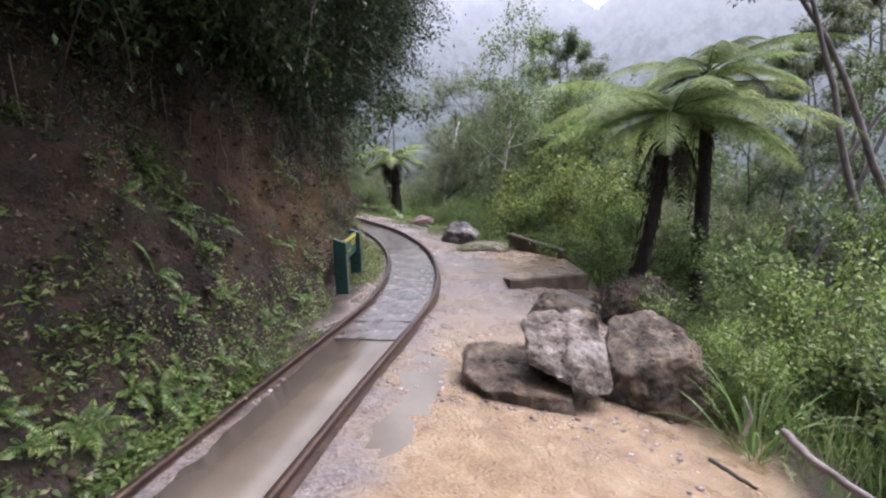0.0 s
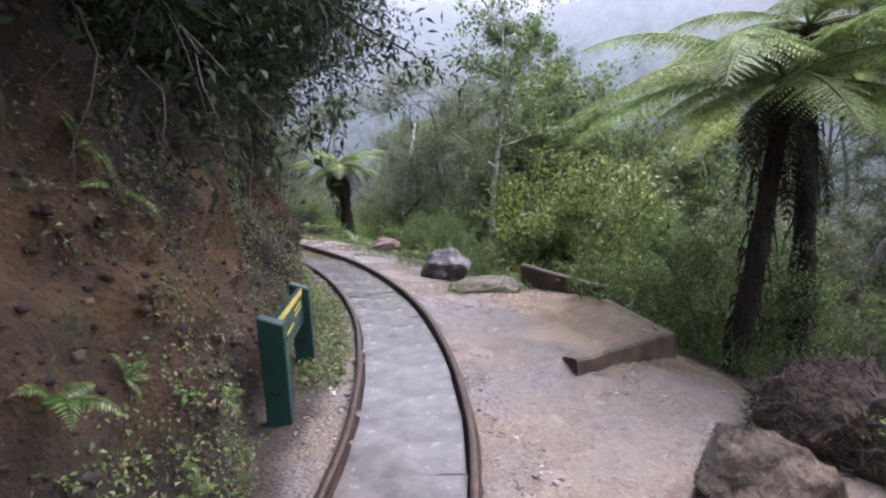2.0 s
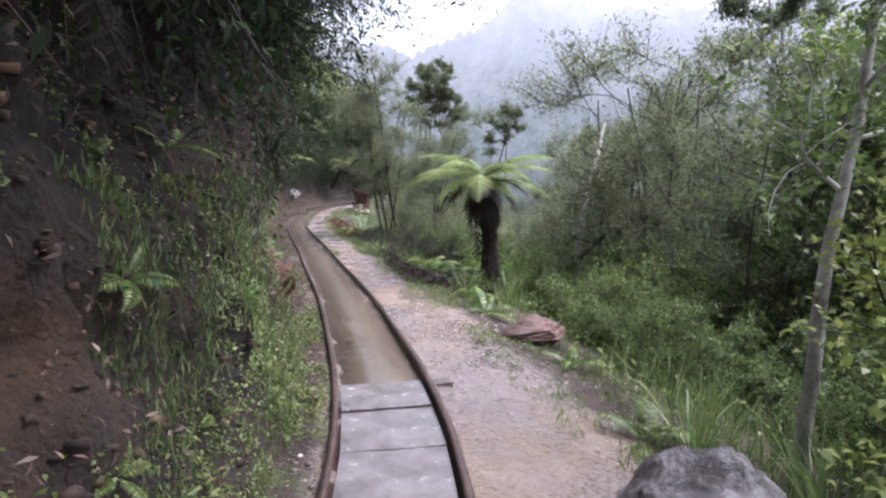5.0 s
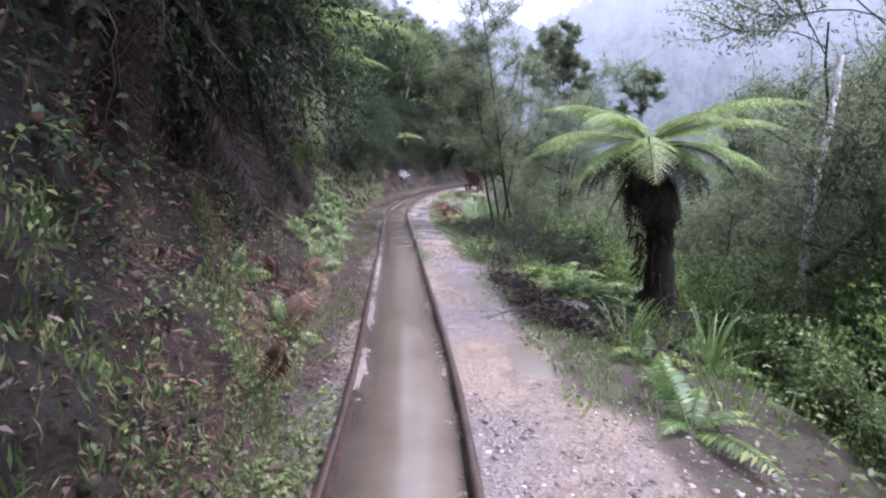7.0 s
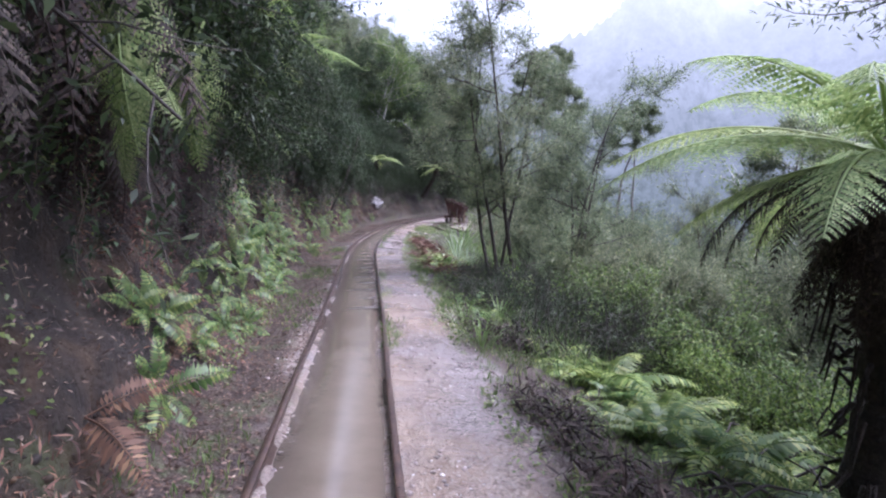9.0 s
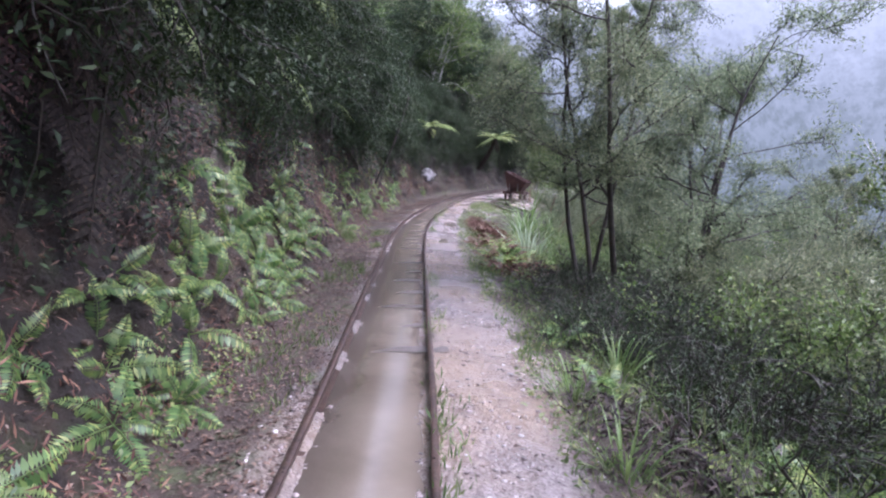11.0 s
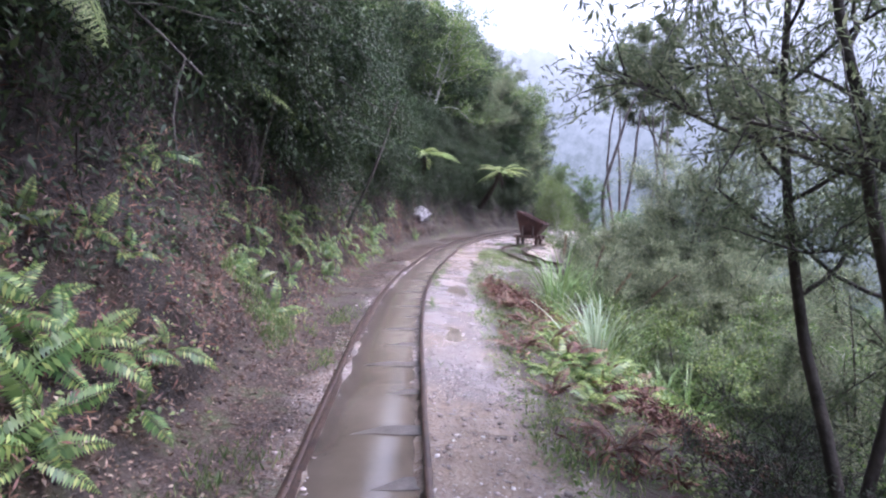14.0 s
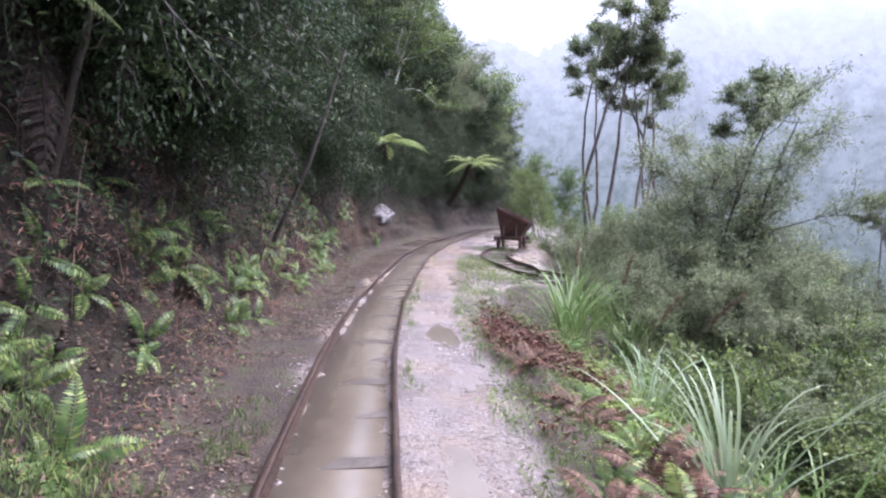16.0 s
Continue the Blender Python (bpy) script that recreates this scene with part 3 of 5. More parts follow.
def block_mesh(name, seed, corners, mat):
    """A split block with flat broken faces and chipped edges: the hull of its corners, cut finer and roughened."""
    bm = bmesh.new()
    for c in corners:
        bm.verts.new(c)
    got = bmesh.ops.convex_hull(bm, input=bm.verts[:])
    bmesh.ops.delete(bm, geom=[g for g in got["geom_interior"] if isinstance(g, bmesh.types.BMVert)], context='VERTS')
    bmesh.ops.dissolve_limit(bm, angle_limit=.12, verts=bm.verts[:], edges=bm.edges[:])
    bmesh.ops.bevel(bm, geom=bm.edges[:], offset=.025, segments=2, affect='EDGES', profile=.6)
    bmesh.ops.triangulate(bm, faces=bm.faces[:])
    for _ in range(4):
        long_edges = [e for e in bm.edges if e.calc_length() > .035]
        if not long_edges:
            break
        bmesh.ops.subdivide_edges(bm, edges=long_edges, cuts=1)
        bmesh.ops.triangulate(bm, faces=bm.faces[:])
    bm.normal_update()
    off = Vector((seed * 1.7, seed * .3, seed * .9))
    shift = []
    for v in bm.verts:
        q = v.co * 3 + off
        step = abs(noise.noise(Vector((q.x * .7, q.y * .7, q.z * 2.6))))
        shift.append(v.normal * (.03 * noise.noise(q * .8) - .040 * step + .018 * noise.noise(q * 3.1) + .012 * noise.noise(q * 8)))
    for v, d in zip(bm.verts, shift):
        v.co += d
    return bm_mesh(name, bm, mat)


def block(seed, at, corners, mat, label, turn=0.0):
    ob = new("boulder", block_mesh("boulder", seed, corners, mat))
    ob.matrix_world = pose(*at, 0, 0, turn)
    return tagged(ob, label, "rock")


def rock(name, seed, at, size, mat, label, turn=0.0, tilt=0.0, category="rock", corners=18, sit=None):
    """sit: how much of its half height stands above the ground; without it the height is given."""
    ob = new(name, rock_mesh(name, seed, size, mat, corners))
    z = at[2] if sit is None else float(ground_z(at[0], at[1])) + sit * size[2]
    ob.matrix_world = pose(at[0], at[1], z, tilt, 0, turn)
    return tagged(ob, label, category)


block(5, (.76, 3.50, .07), ((-0.288, -0.187, 0.106), (-0.259, 0.158, 0.204), (-0.036, 0.288, 0.239), (0.158, 0.245, 0.246), (0.245, 0, 0.113), (0.281, -0.115, 0), (-0.288, -0.216, -0.0141), (-0.0576, -0.302, -0.0986), (0.101, -0.331, -0.169), (0.245, -0.245, -0.169), (0.274, 0.144, -0.183), (-0.158, 0.216, -0.141), (0, 0, -0.239)), ROCK, "pale quartz boulder with sharp broken faces beside the path")
block(12, (.40, 3.44, -.18), ((-0.285, 0.278, 0.296), (-0.316, 0, 0.182), (-0.206, -0.18, 0.114), (0.0791, -0.229, 0.114), (0.332, -0.278, 0.0684), (0.411, 0.0817, 0.114), (0.158, 0.343, 0.228), (-0.348, 0.0817, -0.342), (-0.222, -0.245, -0.342), (0.0946, -0.294, -0.342), (0.411, -0.327, -0.342), (0.443, 0.327, -0.342), (-0.237, 0.359, -0.342)), ROCK_DARK, "mossy brown boulder slab half buried in clay")
block(23, (1.33, 3.68, -.08), ((-0.3, -0.0707, 0.159), (-0.141, 0.23, 0.3), (0.141, 0.265, 0.318), (0.318, 0.106, 0.23), (0.353, -0.159, 0.0707), (0.212, -0.265, 0.141), (-0.265, -0.265, 0.0177), (0, -0.353, -0.177), (0.318, -0.283, -0.23), (-0.353, -0.177, -0.3), (-0.318, 0.3, -0.265), (0.389, 0.265, -0.265), (0.0884, -0.353, -0.3)), ROCK_DARK, "brown boulder with a pale broken corner by the path")
block(31, (.98, 4.95, -.10), ((-.30, -.02, .06), (-.10, .10, .26), (.08, .06, .22), (.34, -.06, .06), (-.22, -.14, -.02), (.1, -.18, -.02), (.40, -.12, -.1), (-.32, .0, -.15), (.3, .18, -.15), (-.1, .2, -.15), (0, -.2, -.15)), ROCK_DARK, "low pointed brown stone lying on wet clay")
rock("boulder", 44, (.27, 10.05, 0), (.34, .28, .24), ROCK_GREY, "grey lichen-spotted boulder on the path edge", 10, 0, sit=.6, corners=26)
rock("boulder", 52, (-.55, 13.0, 0), (.34, .28, .16), ROCK_RED, "red-brown boulder at the edge of the scrub", 0, 0, sit=.5, corners=26)
rock("stone", 61, (-2.17, 16.15, 0), (.21, .14, .11), ROCK, "small white stone at the edge of the path", 0, 0, sit=.5)
rock("stone", 62, (-1.95, 15.7, 0), (.12, .11, .07), ROCK_DARK, "small brown stone in the verge", 0, 0, sit=.5)
rock("outcrop", 73, (-7.55, 19.15, 1.5), (.22, .30, .46), ROCK, "pale weathered rock face showing through the bank", 15, 0, corners=26)
rock("outcrop", 81, (-14.85, 36.4, 1.80), (.55, .6, .40), ROCK_GREY, "grey rock outcrop low in the fern bank", 30, 0, corners=26)
rock("outcrop", 85, (-8.55, 20.6, .85), (.20, .28, .16), ROCK_GREY, "grey stones in the grassy bank", 30, 0, corners=26)


# ---- sign ----
def sign_post(x, y, turn):
    bm = bmesh.new()
    box(bm, -.065, .065, -.05, .05, -.25, .53)
    for v in bm.verts:
        if v.co.z > .3 and v.co.x > 0:
            v.co.z -= .05
    bevelled(bm, .006)
    return bm_mesh("post", bm, SIGN_GREEN)


def build_sign():
    e = new("track_sign")
    x0, y0, x1, y1 = -1.10, 5.78, -1.10, 6.76
    z0 = .08
    ln = math.hypot(x1 - x0, y1 - y0)
    e.matrix_world = pose(x0, y0, z0, 0, 0, math.degrees(math.atan2(y1 - y0, x1 - x0)) - 90)
    me = sign_post(0, 0, 0)
    a = part("post", me, e)
    b = part("post", me, e)
    b.location = (0, ln, 0)
    bm = bmesh.new()
    box(bm, -.018, .018, .04, ln - .04, .26, .49)
    board = part("board", bm_mesh("board", bevelled(bm, .003), SIGN_GREEN), e)
    bm = bmesh.new()
    box(bm, .0185, .0215, .052, ln - .052, .452, .488)
    part("stripe", bm_mesh("stripe", bm, YELLOW), board, "yellow painted stripe")
    rng = random.Random(4)
    for row, z in enumerate((.405, .372, .335)):
        for y, w in ((.08, .09), (.58, .28)) if row < 2 else ((.08, .46),):
            bm = bmesh.new()
            k = y
            while k < y + w:
                step = rng.uniform(.03, .07)
                box(bm, .0185, .0205, k, min(k + step, y + w), z, z + .014)
                k += step + .012
            part("lettering", bm_mesh("lettering", bm, YELLOW), board, "small yellow lettering")
    return tagged(e, "dark green wooden track sign with yellow stripe and lettering", "sign")


build_sign()


# ---- low concrete walls and deck at the drain ----
def low_wall(x0, y0, z0, x1, y1, z1, height, thick, label, mat=CONCRETE):
    q = 14
    bm = bmesh.new()
    ln = math.hypot(x1 - x0, y1 - y0)
    ux, uy = (x1 - x0) / ln, (y1 - y0) / ln
    rings = []
    for k in range(q + 1):
        f = k / q
        cx, cy, cz = x0 + (x1 - x0) * f, y0 + (y1 - y0) * f, z0 + (z1 - z0) * f
        wob = .008 * noise.noise((f * 6, x0, 0))
        top = height + .012 * noise.noise((f * 9, y0, 2))
        ring = []
        for s, z in ((-1, -.5), (1, -.5), (1, top - .02), (.75, top), (-.75, top), (-1, top - .02)):
            ring.append(bm.verts.new((cx - uy * (s * thick / 2 + wob), cy + ux * (s * thick / 2 + wob), cz + z)))
        rings.append(ring)
    for a, b in zip(rings, rings[1:]):
        for i in range(6):
            bm.faces.new((a[i], a[(i + 1) % 6], b[(i + 1) % 6], b[i]))
    bm.faces.new(rings[0])
    bm.faces.new(rings[-1][::-1])
    return tagged(new("low_wall", bm_mesh("low_wall", bm, mat)), label, "wall")


low_wall(.70, 6.45, -.205, 1.80, 7.21, -.315, .19, .13, "low brown concrete wall end beside a drain")
low_wall(1.80, 7.16, -.33, 1.78, 8.52, -.33, .19, .10, "low brown concrete edge of the clay deck")
low_wall(1.08, 9.22, -.09, 1.84, 8.60, -.31, .29, .10, "low dark stained concrete wall along the drain deck", simple("dark_stained_concrete", (.022, .017, .013), (.085, .062, .045), 5, (.35, .65), 0, 40, .006))
rock("root_mound", 91, (1.95, 5.62, -.34), (.42, .40, .42), simple("rooty_earth", (.03, .02, .014), (.11, .07, .045), 9, (.6, .9), 0, 26, .05, 1), "mound of dark earth and roots below the tree fern", 0, 0, "earth mound", corners=60)
rock("earth_mound", 95, (.62, 9.25, -.08), (.56, .40, .14), simple("clay_mound", (.07, .055, .04), (.19, .155, .115), 9, (.5, .8), 0, 30, .02, .9), "low mound of clay and gravel beside the path", -35, 0, "earth mound", corners=90)
for poly in bpy.data.objects["earth_mound"].data.polygons:
    poly.use_smooth = True

# ---- sleepers and slabs ----
def sleeper_mesh(w, d, h, mat, seed):
    bm = bmesh.new()
    box(bm, -w / 2, w / 2, -d / 2, d / 2, -h, 0)
    bmesh.ops.subdivide_edges(bm, edges=[e for e in bm.edges if abs(e.verts[0].co.x - e.verts[1].co.x) > .1], cuts=5)
    for v in bm.verts:
        v.co += Vector((noise.noise(v.co * 9 + Vector((seed, 0, 0))) * .012, noise.noise(v.co * 8 + Vector((0, seed, 0))) * .012, noise.noise(v.co * 7 + Vector((0, 0, seed))) * .005))
    return bm_mesh("sleeper", bm, mat)


SLEEPERS = [sleeper_mesh(.90, .13, .10, SLEEPER, k) for k in range(3)]
SLABS = [sleeper_mesh(.54, .447 + .05 * k, .06, SLAB, k * 3.7 + 5) for k in range(4)]
y = 11.2
k = 0
while y < 46:
    ob = new("sleeper", SLEEPERS[k % 3])
    ob.matrix_world = pose(float(line_x(y)) + .03, y, float(grade(y)) - .034 - .004 * (k % 2) + (.012 if y > 19 else 0), 0, -1.6, -math.degrees(math.atan(float(line_slope(y)))) + RNG.uniform(-2, 2))
    tagged(ob, "wet grey wooden tramway sleeper half sunk in mud", "sleeper", "tramway sleepers")
    y += .56 + RNG.uniform(-.04, .04)
    k += 1
y = 4.2
while y < 11.0:
    i = (k * 7) % 4
    ob = new("slab", SLABS[i])
    y += (.44 + .05 * i) / 2
    ob.matrix_world = pose(float(line_x(y)), y, float(grade(y)) - .011 + RNG.uniform(-.003, .003), math.degrees(math.atan((float(grade(y + .2)) - float(grade(y - .2))) / .4)) + RNG.uniform(-.4, .4), RNG.uniform(-.5, .5), -math.degrees(math.atan(float(line_slope(y)))) + RNG.uniform(-.8, .8))
    tagged(ob, "wet grey stone slab laid between the rails", "slab", "slabs between the rails")
    y += (.44 + .05 * i) / 2 - .006
    k += 1

# ---- tree ferns ----
def frond_variant(seed, length, mat, rise, droop, pairs=32, width=None):
    q = Quads()
    frond_geo(q, length, pairs, (width or length * .25), rise, droop, np.random.default_rng(seed), True, 13, .05)
    return q.mesh("frond", mat)


FRONDS = [frond_variant(s, L, PONGA, r, d) for s, L, r, d in ((1, 1.75, .50, .55), (2, 1.9, .30, .70), (3, 1.6, .72, .40), (4, 1.45, .10, .7))]
DEAD = [frond_variant(s, 1.0, PONGA_DEAD, -1.0, 1.45, 16) for s in (11, 12)] + [frond_variant(13, 1.15, PONGA_DEAD, .05, 1.5, 18)]


def tree_fern(base, top, fronds, label, size=1.0, r=.10, dead=9, seed=0):
    rng = np.random.default_rng(seed)
    e = new("tree_fern")
    e.matrix_world = pose(*base)
    rel = np.array(top) - np.array(base)
    t = np.linspace(0, 1, 16)[:, None]
    pts = rel[None] * t + np.array([0.06, 0.04, 0]) * np.sin(t * np.pi)
    rad = r * (1.2 - .45 * t[:, 0]) * (1 + .10 * rng.normal(0, 1, 16))
    rad[-4:] *= (1.1, 1.3, 1.35, 1.0)
    q = Quads()
    q.tube(pts, rad, 12)
    for k in range(90):
        f = rng.uniform(.15, 1)
        p = rel * f
        an = rng.uniform(0, 2 * np.pi)
        o = np.array([np.cos(an), np.sin(an), 0]) * r * .95
        q.tube([p + o, p + o * 1.45 + (0, 0, rng.uniform(-.1, .08)), p + o * 1.75 + (0, 0, rng.uniform(-.25, 0))], (.014, .010, .004), 4)
    part("trunk", q.mesh("trunk", FIBRE), e)
    for k in range(fronds):
        fr = part("frond", FRONDS[k % 4], e)
        fr.matrix_local = pose(*rel, 0, rng.uniform(-6, 18), 360 * k / fronds + rng.uniform(-10, 10)) @ Matrix.Scale(size * rng.uniform(.85, 1.1), 4)
    for k in range(dead):
        fr = part("dead_frond", DEAD[k % 3], e, "dead brown hanging frond")
        fr.matrix_local = pose(rel[0], rel[1], rel[2] - .05, 0, rng.uniform(-10, 10), 360 * k / max(dead, 1) + rng.uniform(-15, 15)) @ Matrix.Scale(size * rng.uniform(.7, 1.1), 4)
    return tagged(e, label, "tree fern")


tree_fern((2.40, 7.3, -.8), (2.98, 7.4, 1.9), 22, "tall tree fern with spreading pale green fronds", 1.2, .085, 8, 1)
tree_fern((3.6, 8.0, -.9), (3.75, 8.1, 2.5), 13, "dark-trunked tree fern with hanging dead fronds", 1.0, .10, 14, 2)
tree_fern((-1.45, 16.85, -.1), (-1.52, 16.65, 1.72), 17, "squat tree fern with a flat crown over dead fronds", .80, .145, 48, 3)
tree_fern((-14.9, 35.6, 3.3), (-14.0, 35.2, 3.75), 11, "bright young tree fern leaning out of the bank", .62, .08, 3, 5)
tree_fern((-15.3, 43.2, 2.4), (-14.3, 43.0, 4.0), 13, "tree fern over the bend of the track", .8, .10, 5, 6)
tree_fern((-4.6, 10.6, 3.4), (-3.7, 10.9, 4.6), 12, "tree fern overhanging the bank top", .85, .10, 8, 7)
tree_fern((-5.9, 15.2, 2.2), (-5.0, 15.3, 3.7), 14, "tree fern leaning out of the bank over dead fronds", 1.0, .13, 26, 8)
tree_fern((-5.2, 13.4, 2.3), (-4.4, 13.5, 3.5), 13, "tree fern leaning out of the bank over dead fronds", .95, .13, 26, 21)
tree_fern((-6.9, 17.4, 2.6), (-6.1, 17.5, 3.7), 13, "tree fern leaning out of the bank over dead fronds", .95, .12, 20, 22)
tree_fern((-9.9, 21.8, 3.4), (-9.2, 22.0, 4.3), 12, "tree fern overhanging the bank top", .9, .10, 8, 9)

# ---- trees and bushes ----
MANUKA = [tree("manuka_tree", 101, BARK_DARK, FINE_LEAF, 4.6, 4, .034, 12, .30, 1.3, 9, .45, 90, .05, .011, .20, .15, .15, inner=.5),
          tree("manuka_tree", 102, BARK_DARK, GREY_LEAF, 5.4, 3, .042, 14, .28, 1.6, 9, .5, 90, .055, .013, .14, .2, .17, inner=.55)]
COPROSMA = [tree("shrub", 111, BARK_DARK, LIME, 1.9, 5, .018, 10, .08, .75, 6, .4, 50, .042, .024, .3, .35, .15),
            tree("shrub", 112, BARK_DARK, BROAD, 2.2, 5, .02, 10, .06, .85, 6, .45, 52, .050, .027, .3, .35, .17)]
SMALLTREE = [tree("small_tree", 121, BARK_PALE, BROAD, 5.0, 2, .05, 18, .22, 1.5, 7, .6, 50, .07, .04, .08, .3, .22),
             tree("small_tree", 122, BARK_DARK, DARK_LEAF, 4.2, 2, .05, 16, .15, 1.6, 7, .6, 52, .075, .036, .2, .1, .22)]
PALE_TREE = tree("pale_tree", 123, BARK_PALE, BROAD, 5.6, 1, .062, 16, .42, 1.1, 6, .55, 40, .06, .035, .03, .3, .2, wiggle=.06)
GUM = tree("tall_tree", 131, BARK_PINK, FINE_LEAF, 9.5, 2, .085, 8, .74, 1.7, 9, .45, 120, .08, .028, .10, .3, .18, wiggle=.15, inner=.6)
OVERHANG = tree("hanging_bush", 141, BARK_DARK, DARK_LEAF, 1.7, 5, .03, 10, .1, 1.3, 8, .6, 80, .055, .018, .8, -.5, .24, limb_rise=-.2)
WISPY = tree("manuka_tree", 103, BARK_DARK, GREY_LEAF, 5.2, 2, .034, 17, .34, 1.0, 9, .42, 120, .045, .010, .13, .1, .15, inner=.42)
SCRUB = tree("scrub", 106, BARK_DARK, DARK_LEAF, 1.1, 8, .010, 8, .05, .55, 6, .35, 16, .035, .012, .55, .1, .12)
BUSHY = tree("manuka_bush", 104, BARK_DARK, GREY_LEAF, 2.7, 6, .018, 11, .08, 1.25, 10, .38, 110, .05, .012, .28, .12, .13, inner=.5)
PROTOS = [SCRUB, WISPY, BUSHY, *MANUKA, *COPROSMA, *SMALLTREE, PALE_TREE, GUM, OVERHANG]


def plant(proto, x, y, size, label, category, turn=None, tilt=(0, 0), z=None, group=""):
    ob = place(proto, x, y, z, RNG.uniform(0, 360) if turn is None else turn, size, tilt)
    return tagged(ob, label, category, group)


# beside the path, one by one
plant(PALE_TREE, 1.0, 11.1, 1.0, "slender pale-barked tree with small glossy leaves", "tree", 40, (0, 2))
plant(WISPY, -5.05, 22.8, 1.0, "dark-stemmed manuka tree at the path edge", "tree", 150)
plant(WISPY, -4.75, 22.6, 1.15, "dark-stemmed manuka tree with weeping sprays of fine leaves", "tree", 260, (0, 5))
plant(MANUKA[1], -4.1, 23.6, 1.0, "many-stemmed manuka tree with feathery grey-green leaves", "tree", 80, (0, 6))
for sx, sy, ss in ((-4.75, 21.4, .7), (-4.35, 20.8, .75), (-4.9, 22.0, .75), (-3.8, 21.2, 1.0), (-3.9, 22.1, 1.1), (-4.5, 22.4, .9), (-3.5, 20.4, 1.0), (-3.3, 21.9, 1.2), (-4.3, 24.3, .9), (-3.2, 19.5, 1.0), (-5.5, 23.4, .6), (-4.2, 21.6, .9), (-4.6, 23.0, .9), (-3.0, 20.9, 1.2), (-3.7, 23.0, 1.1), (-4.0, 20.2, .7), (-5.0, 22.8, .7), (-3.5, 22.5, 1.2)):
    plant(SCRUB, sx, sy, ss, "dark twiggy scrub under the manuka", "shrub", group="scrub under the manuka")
for bx, by, bs in ((-6.1, 32.3, 1.25), (-6.7, 33.4, 1.3), (-7.2, 35.6, 1.3), (-5.4, 33.2, 1.4), (-8.0, 38.2, 1.3), (-4.0, 32.6, 1.0), (-4.2, 36.0, 1.4), (-6.4, 37.5, 2.0)):
    plant(BUSHY, bx, by, bs, "bushy manuka with dense feathery grey-green leaves", "shrub", group="manuka bushes")
plant(MANUKA[1], -6.5, 34.4, 1.3, "manuka tree with dense feathery grey-green crown", "tree", 20)
plant(MANUKA[1], -5.6, 34.8, 1.3, "manuka tree with dense feathery grey-green crown", "tree", 200)
plant(MANUKA[1], -7.3, 36.8, .92, "manuka tree with dense feathery grey-green crown", "tree", 110)
plant(MANUKA[0], -4.6, 33.2, .9, "manuka tree with dense feathery crown", "tree", 300)
plant(SMALLTREE[0], -8.8, 40.5, .7, "dense small-leaved tree beside the siding", "tree", 130)
for tx, ty, ts in ((-12.3, 44.0, .62), (-11.4, 42.6, .55), (-12.8, 47.5, .8), (-10.8, 44.6, .75)):
    plant(SMALLTREE[0], tx, ty, ts, "leafy bush tree closing the bend behind the wagon", "tree", group="bush round the bend")
plant(COPROSMA[1], -9.6, 39.2, .8, "glossy shrub behind the ore wagon", "shrub")
for tx, ty, ts, pr in ((2.7, 14.6, 1.35, SMALLTREE[0]), (3.7, 13.6, 1.4, SMALLTREE[0]), (4.6, 16.2, 1.5, PALE_TREE), (.9, 21.5, 1.6, MANUKA[1]), (2.0, 20.6, 1.7, MANUKA[1]), (.2, 23.5, 1.6, MANUKA[1])):
    plant(pr, tx, ty, ts, "bush tree with dense small leaves below the path", "tree", group="bush on the slope")
far = np.random.default_rng(5)
for k in range(22):
    plant((MANUKA[1], PALE_TREE, MANUKA[0])[k % 3], far.uniform(-.5, 9), far.uniform(24, 36), far.uniform(1.4, 1.9), "tall bush tree down the slope", "tree", float(far.uniform(0, 360)), group="bush on the slope")
plant(COPROSMA[1], 1.45, 10.4, .55, "low leafy green shrub by the pale tree", "shrub")
plant(COPROSMA[0], 2.35, 10.7, 1.3, "bright young shrub with yellow-green leaves", "shrub")
plant(COPROSMA[0], 3.1, 11.4, 1.2, "bright young shrub with yellow-green leaves", "shrub")
plant(COPROSMA[1], 3.0, 9.6, .7, "leafy green shrub below the concrete deck", "shrub")
plant(COPROSMA[1], 3.6, 8.6, .6, "leafy green shrub below the concrete deck", "shrub")
plant(COPROSMA[0], 1.9, 3.5, .42, "leafy green shrub beside the boulder", "shrub")
plant(COPROSMA[1], 3.1, 4.5, .6, "leafy green shrub on the falling slope", "shrub")
plant(COPROSMA[1], 2.9, 3.2, .75, "leafy green shrub on the falling slope", "shrub")
plant(COPROSMA[1], 3.6, 5.8, 1.0, "leafy green shrub on the falling slope", "shrub")
plant(COPROSMA[0], 3.4, 3.9, 1.0, "leafy green shrub on the falling slope", "shrub")
plant(GUM, 5.2, 9.4, .8, "leaning pinkish-barked tree in the bush", "tree", 0, (0, 18))
plant(GUM, 7.5, 12.5, 1.0, "tall slender tree in the bush", "tree", 60, (0, 5))
plant(GUM, 6.2, 7.0, .9, "tall slender tree in the bush", "tree", 190, (0, 8))
for gx, gy, gs, gt in ((-9.9, 46, 1.25, 10), (-8.4, 45, 1.2, 100), (-7.2, 47, 1.3, 220), (-10.6, 52, 1.3, 300)):
    plant(GUM, gx, gy, gs, "tall bare-stemmed tree with a small high crown", "tree", gt)

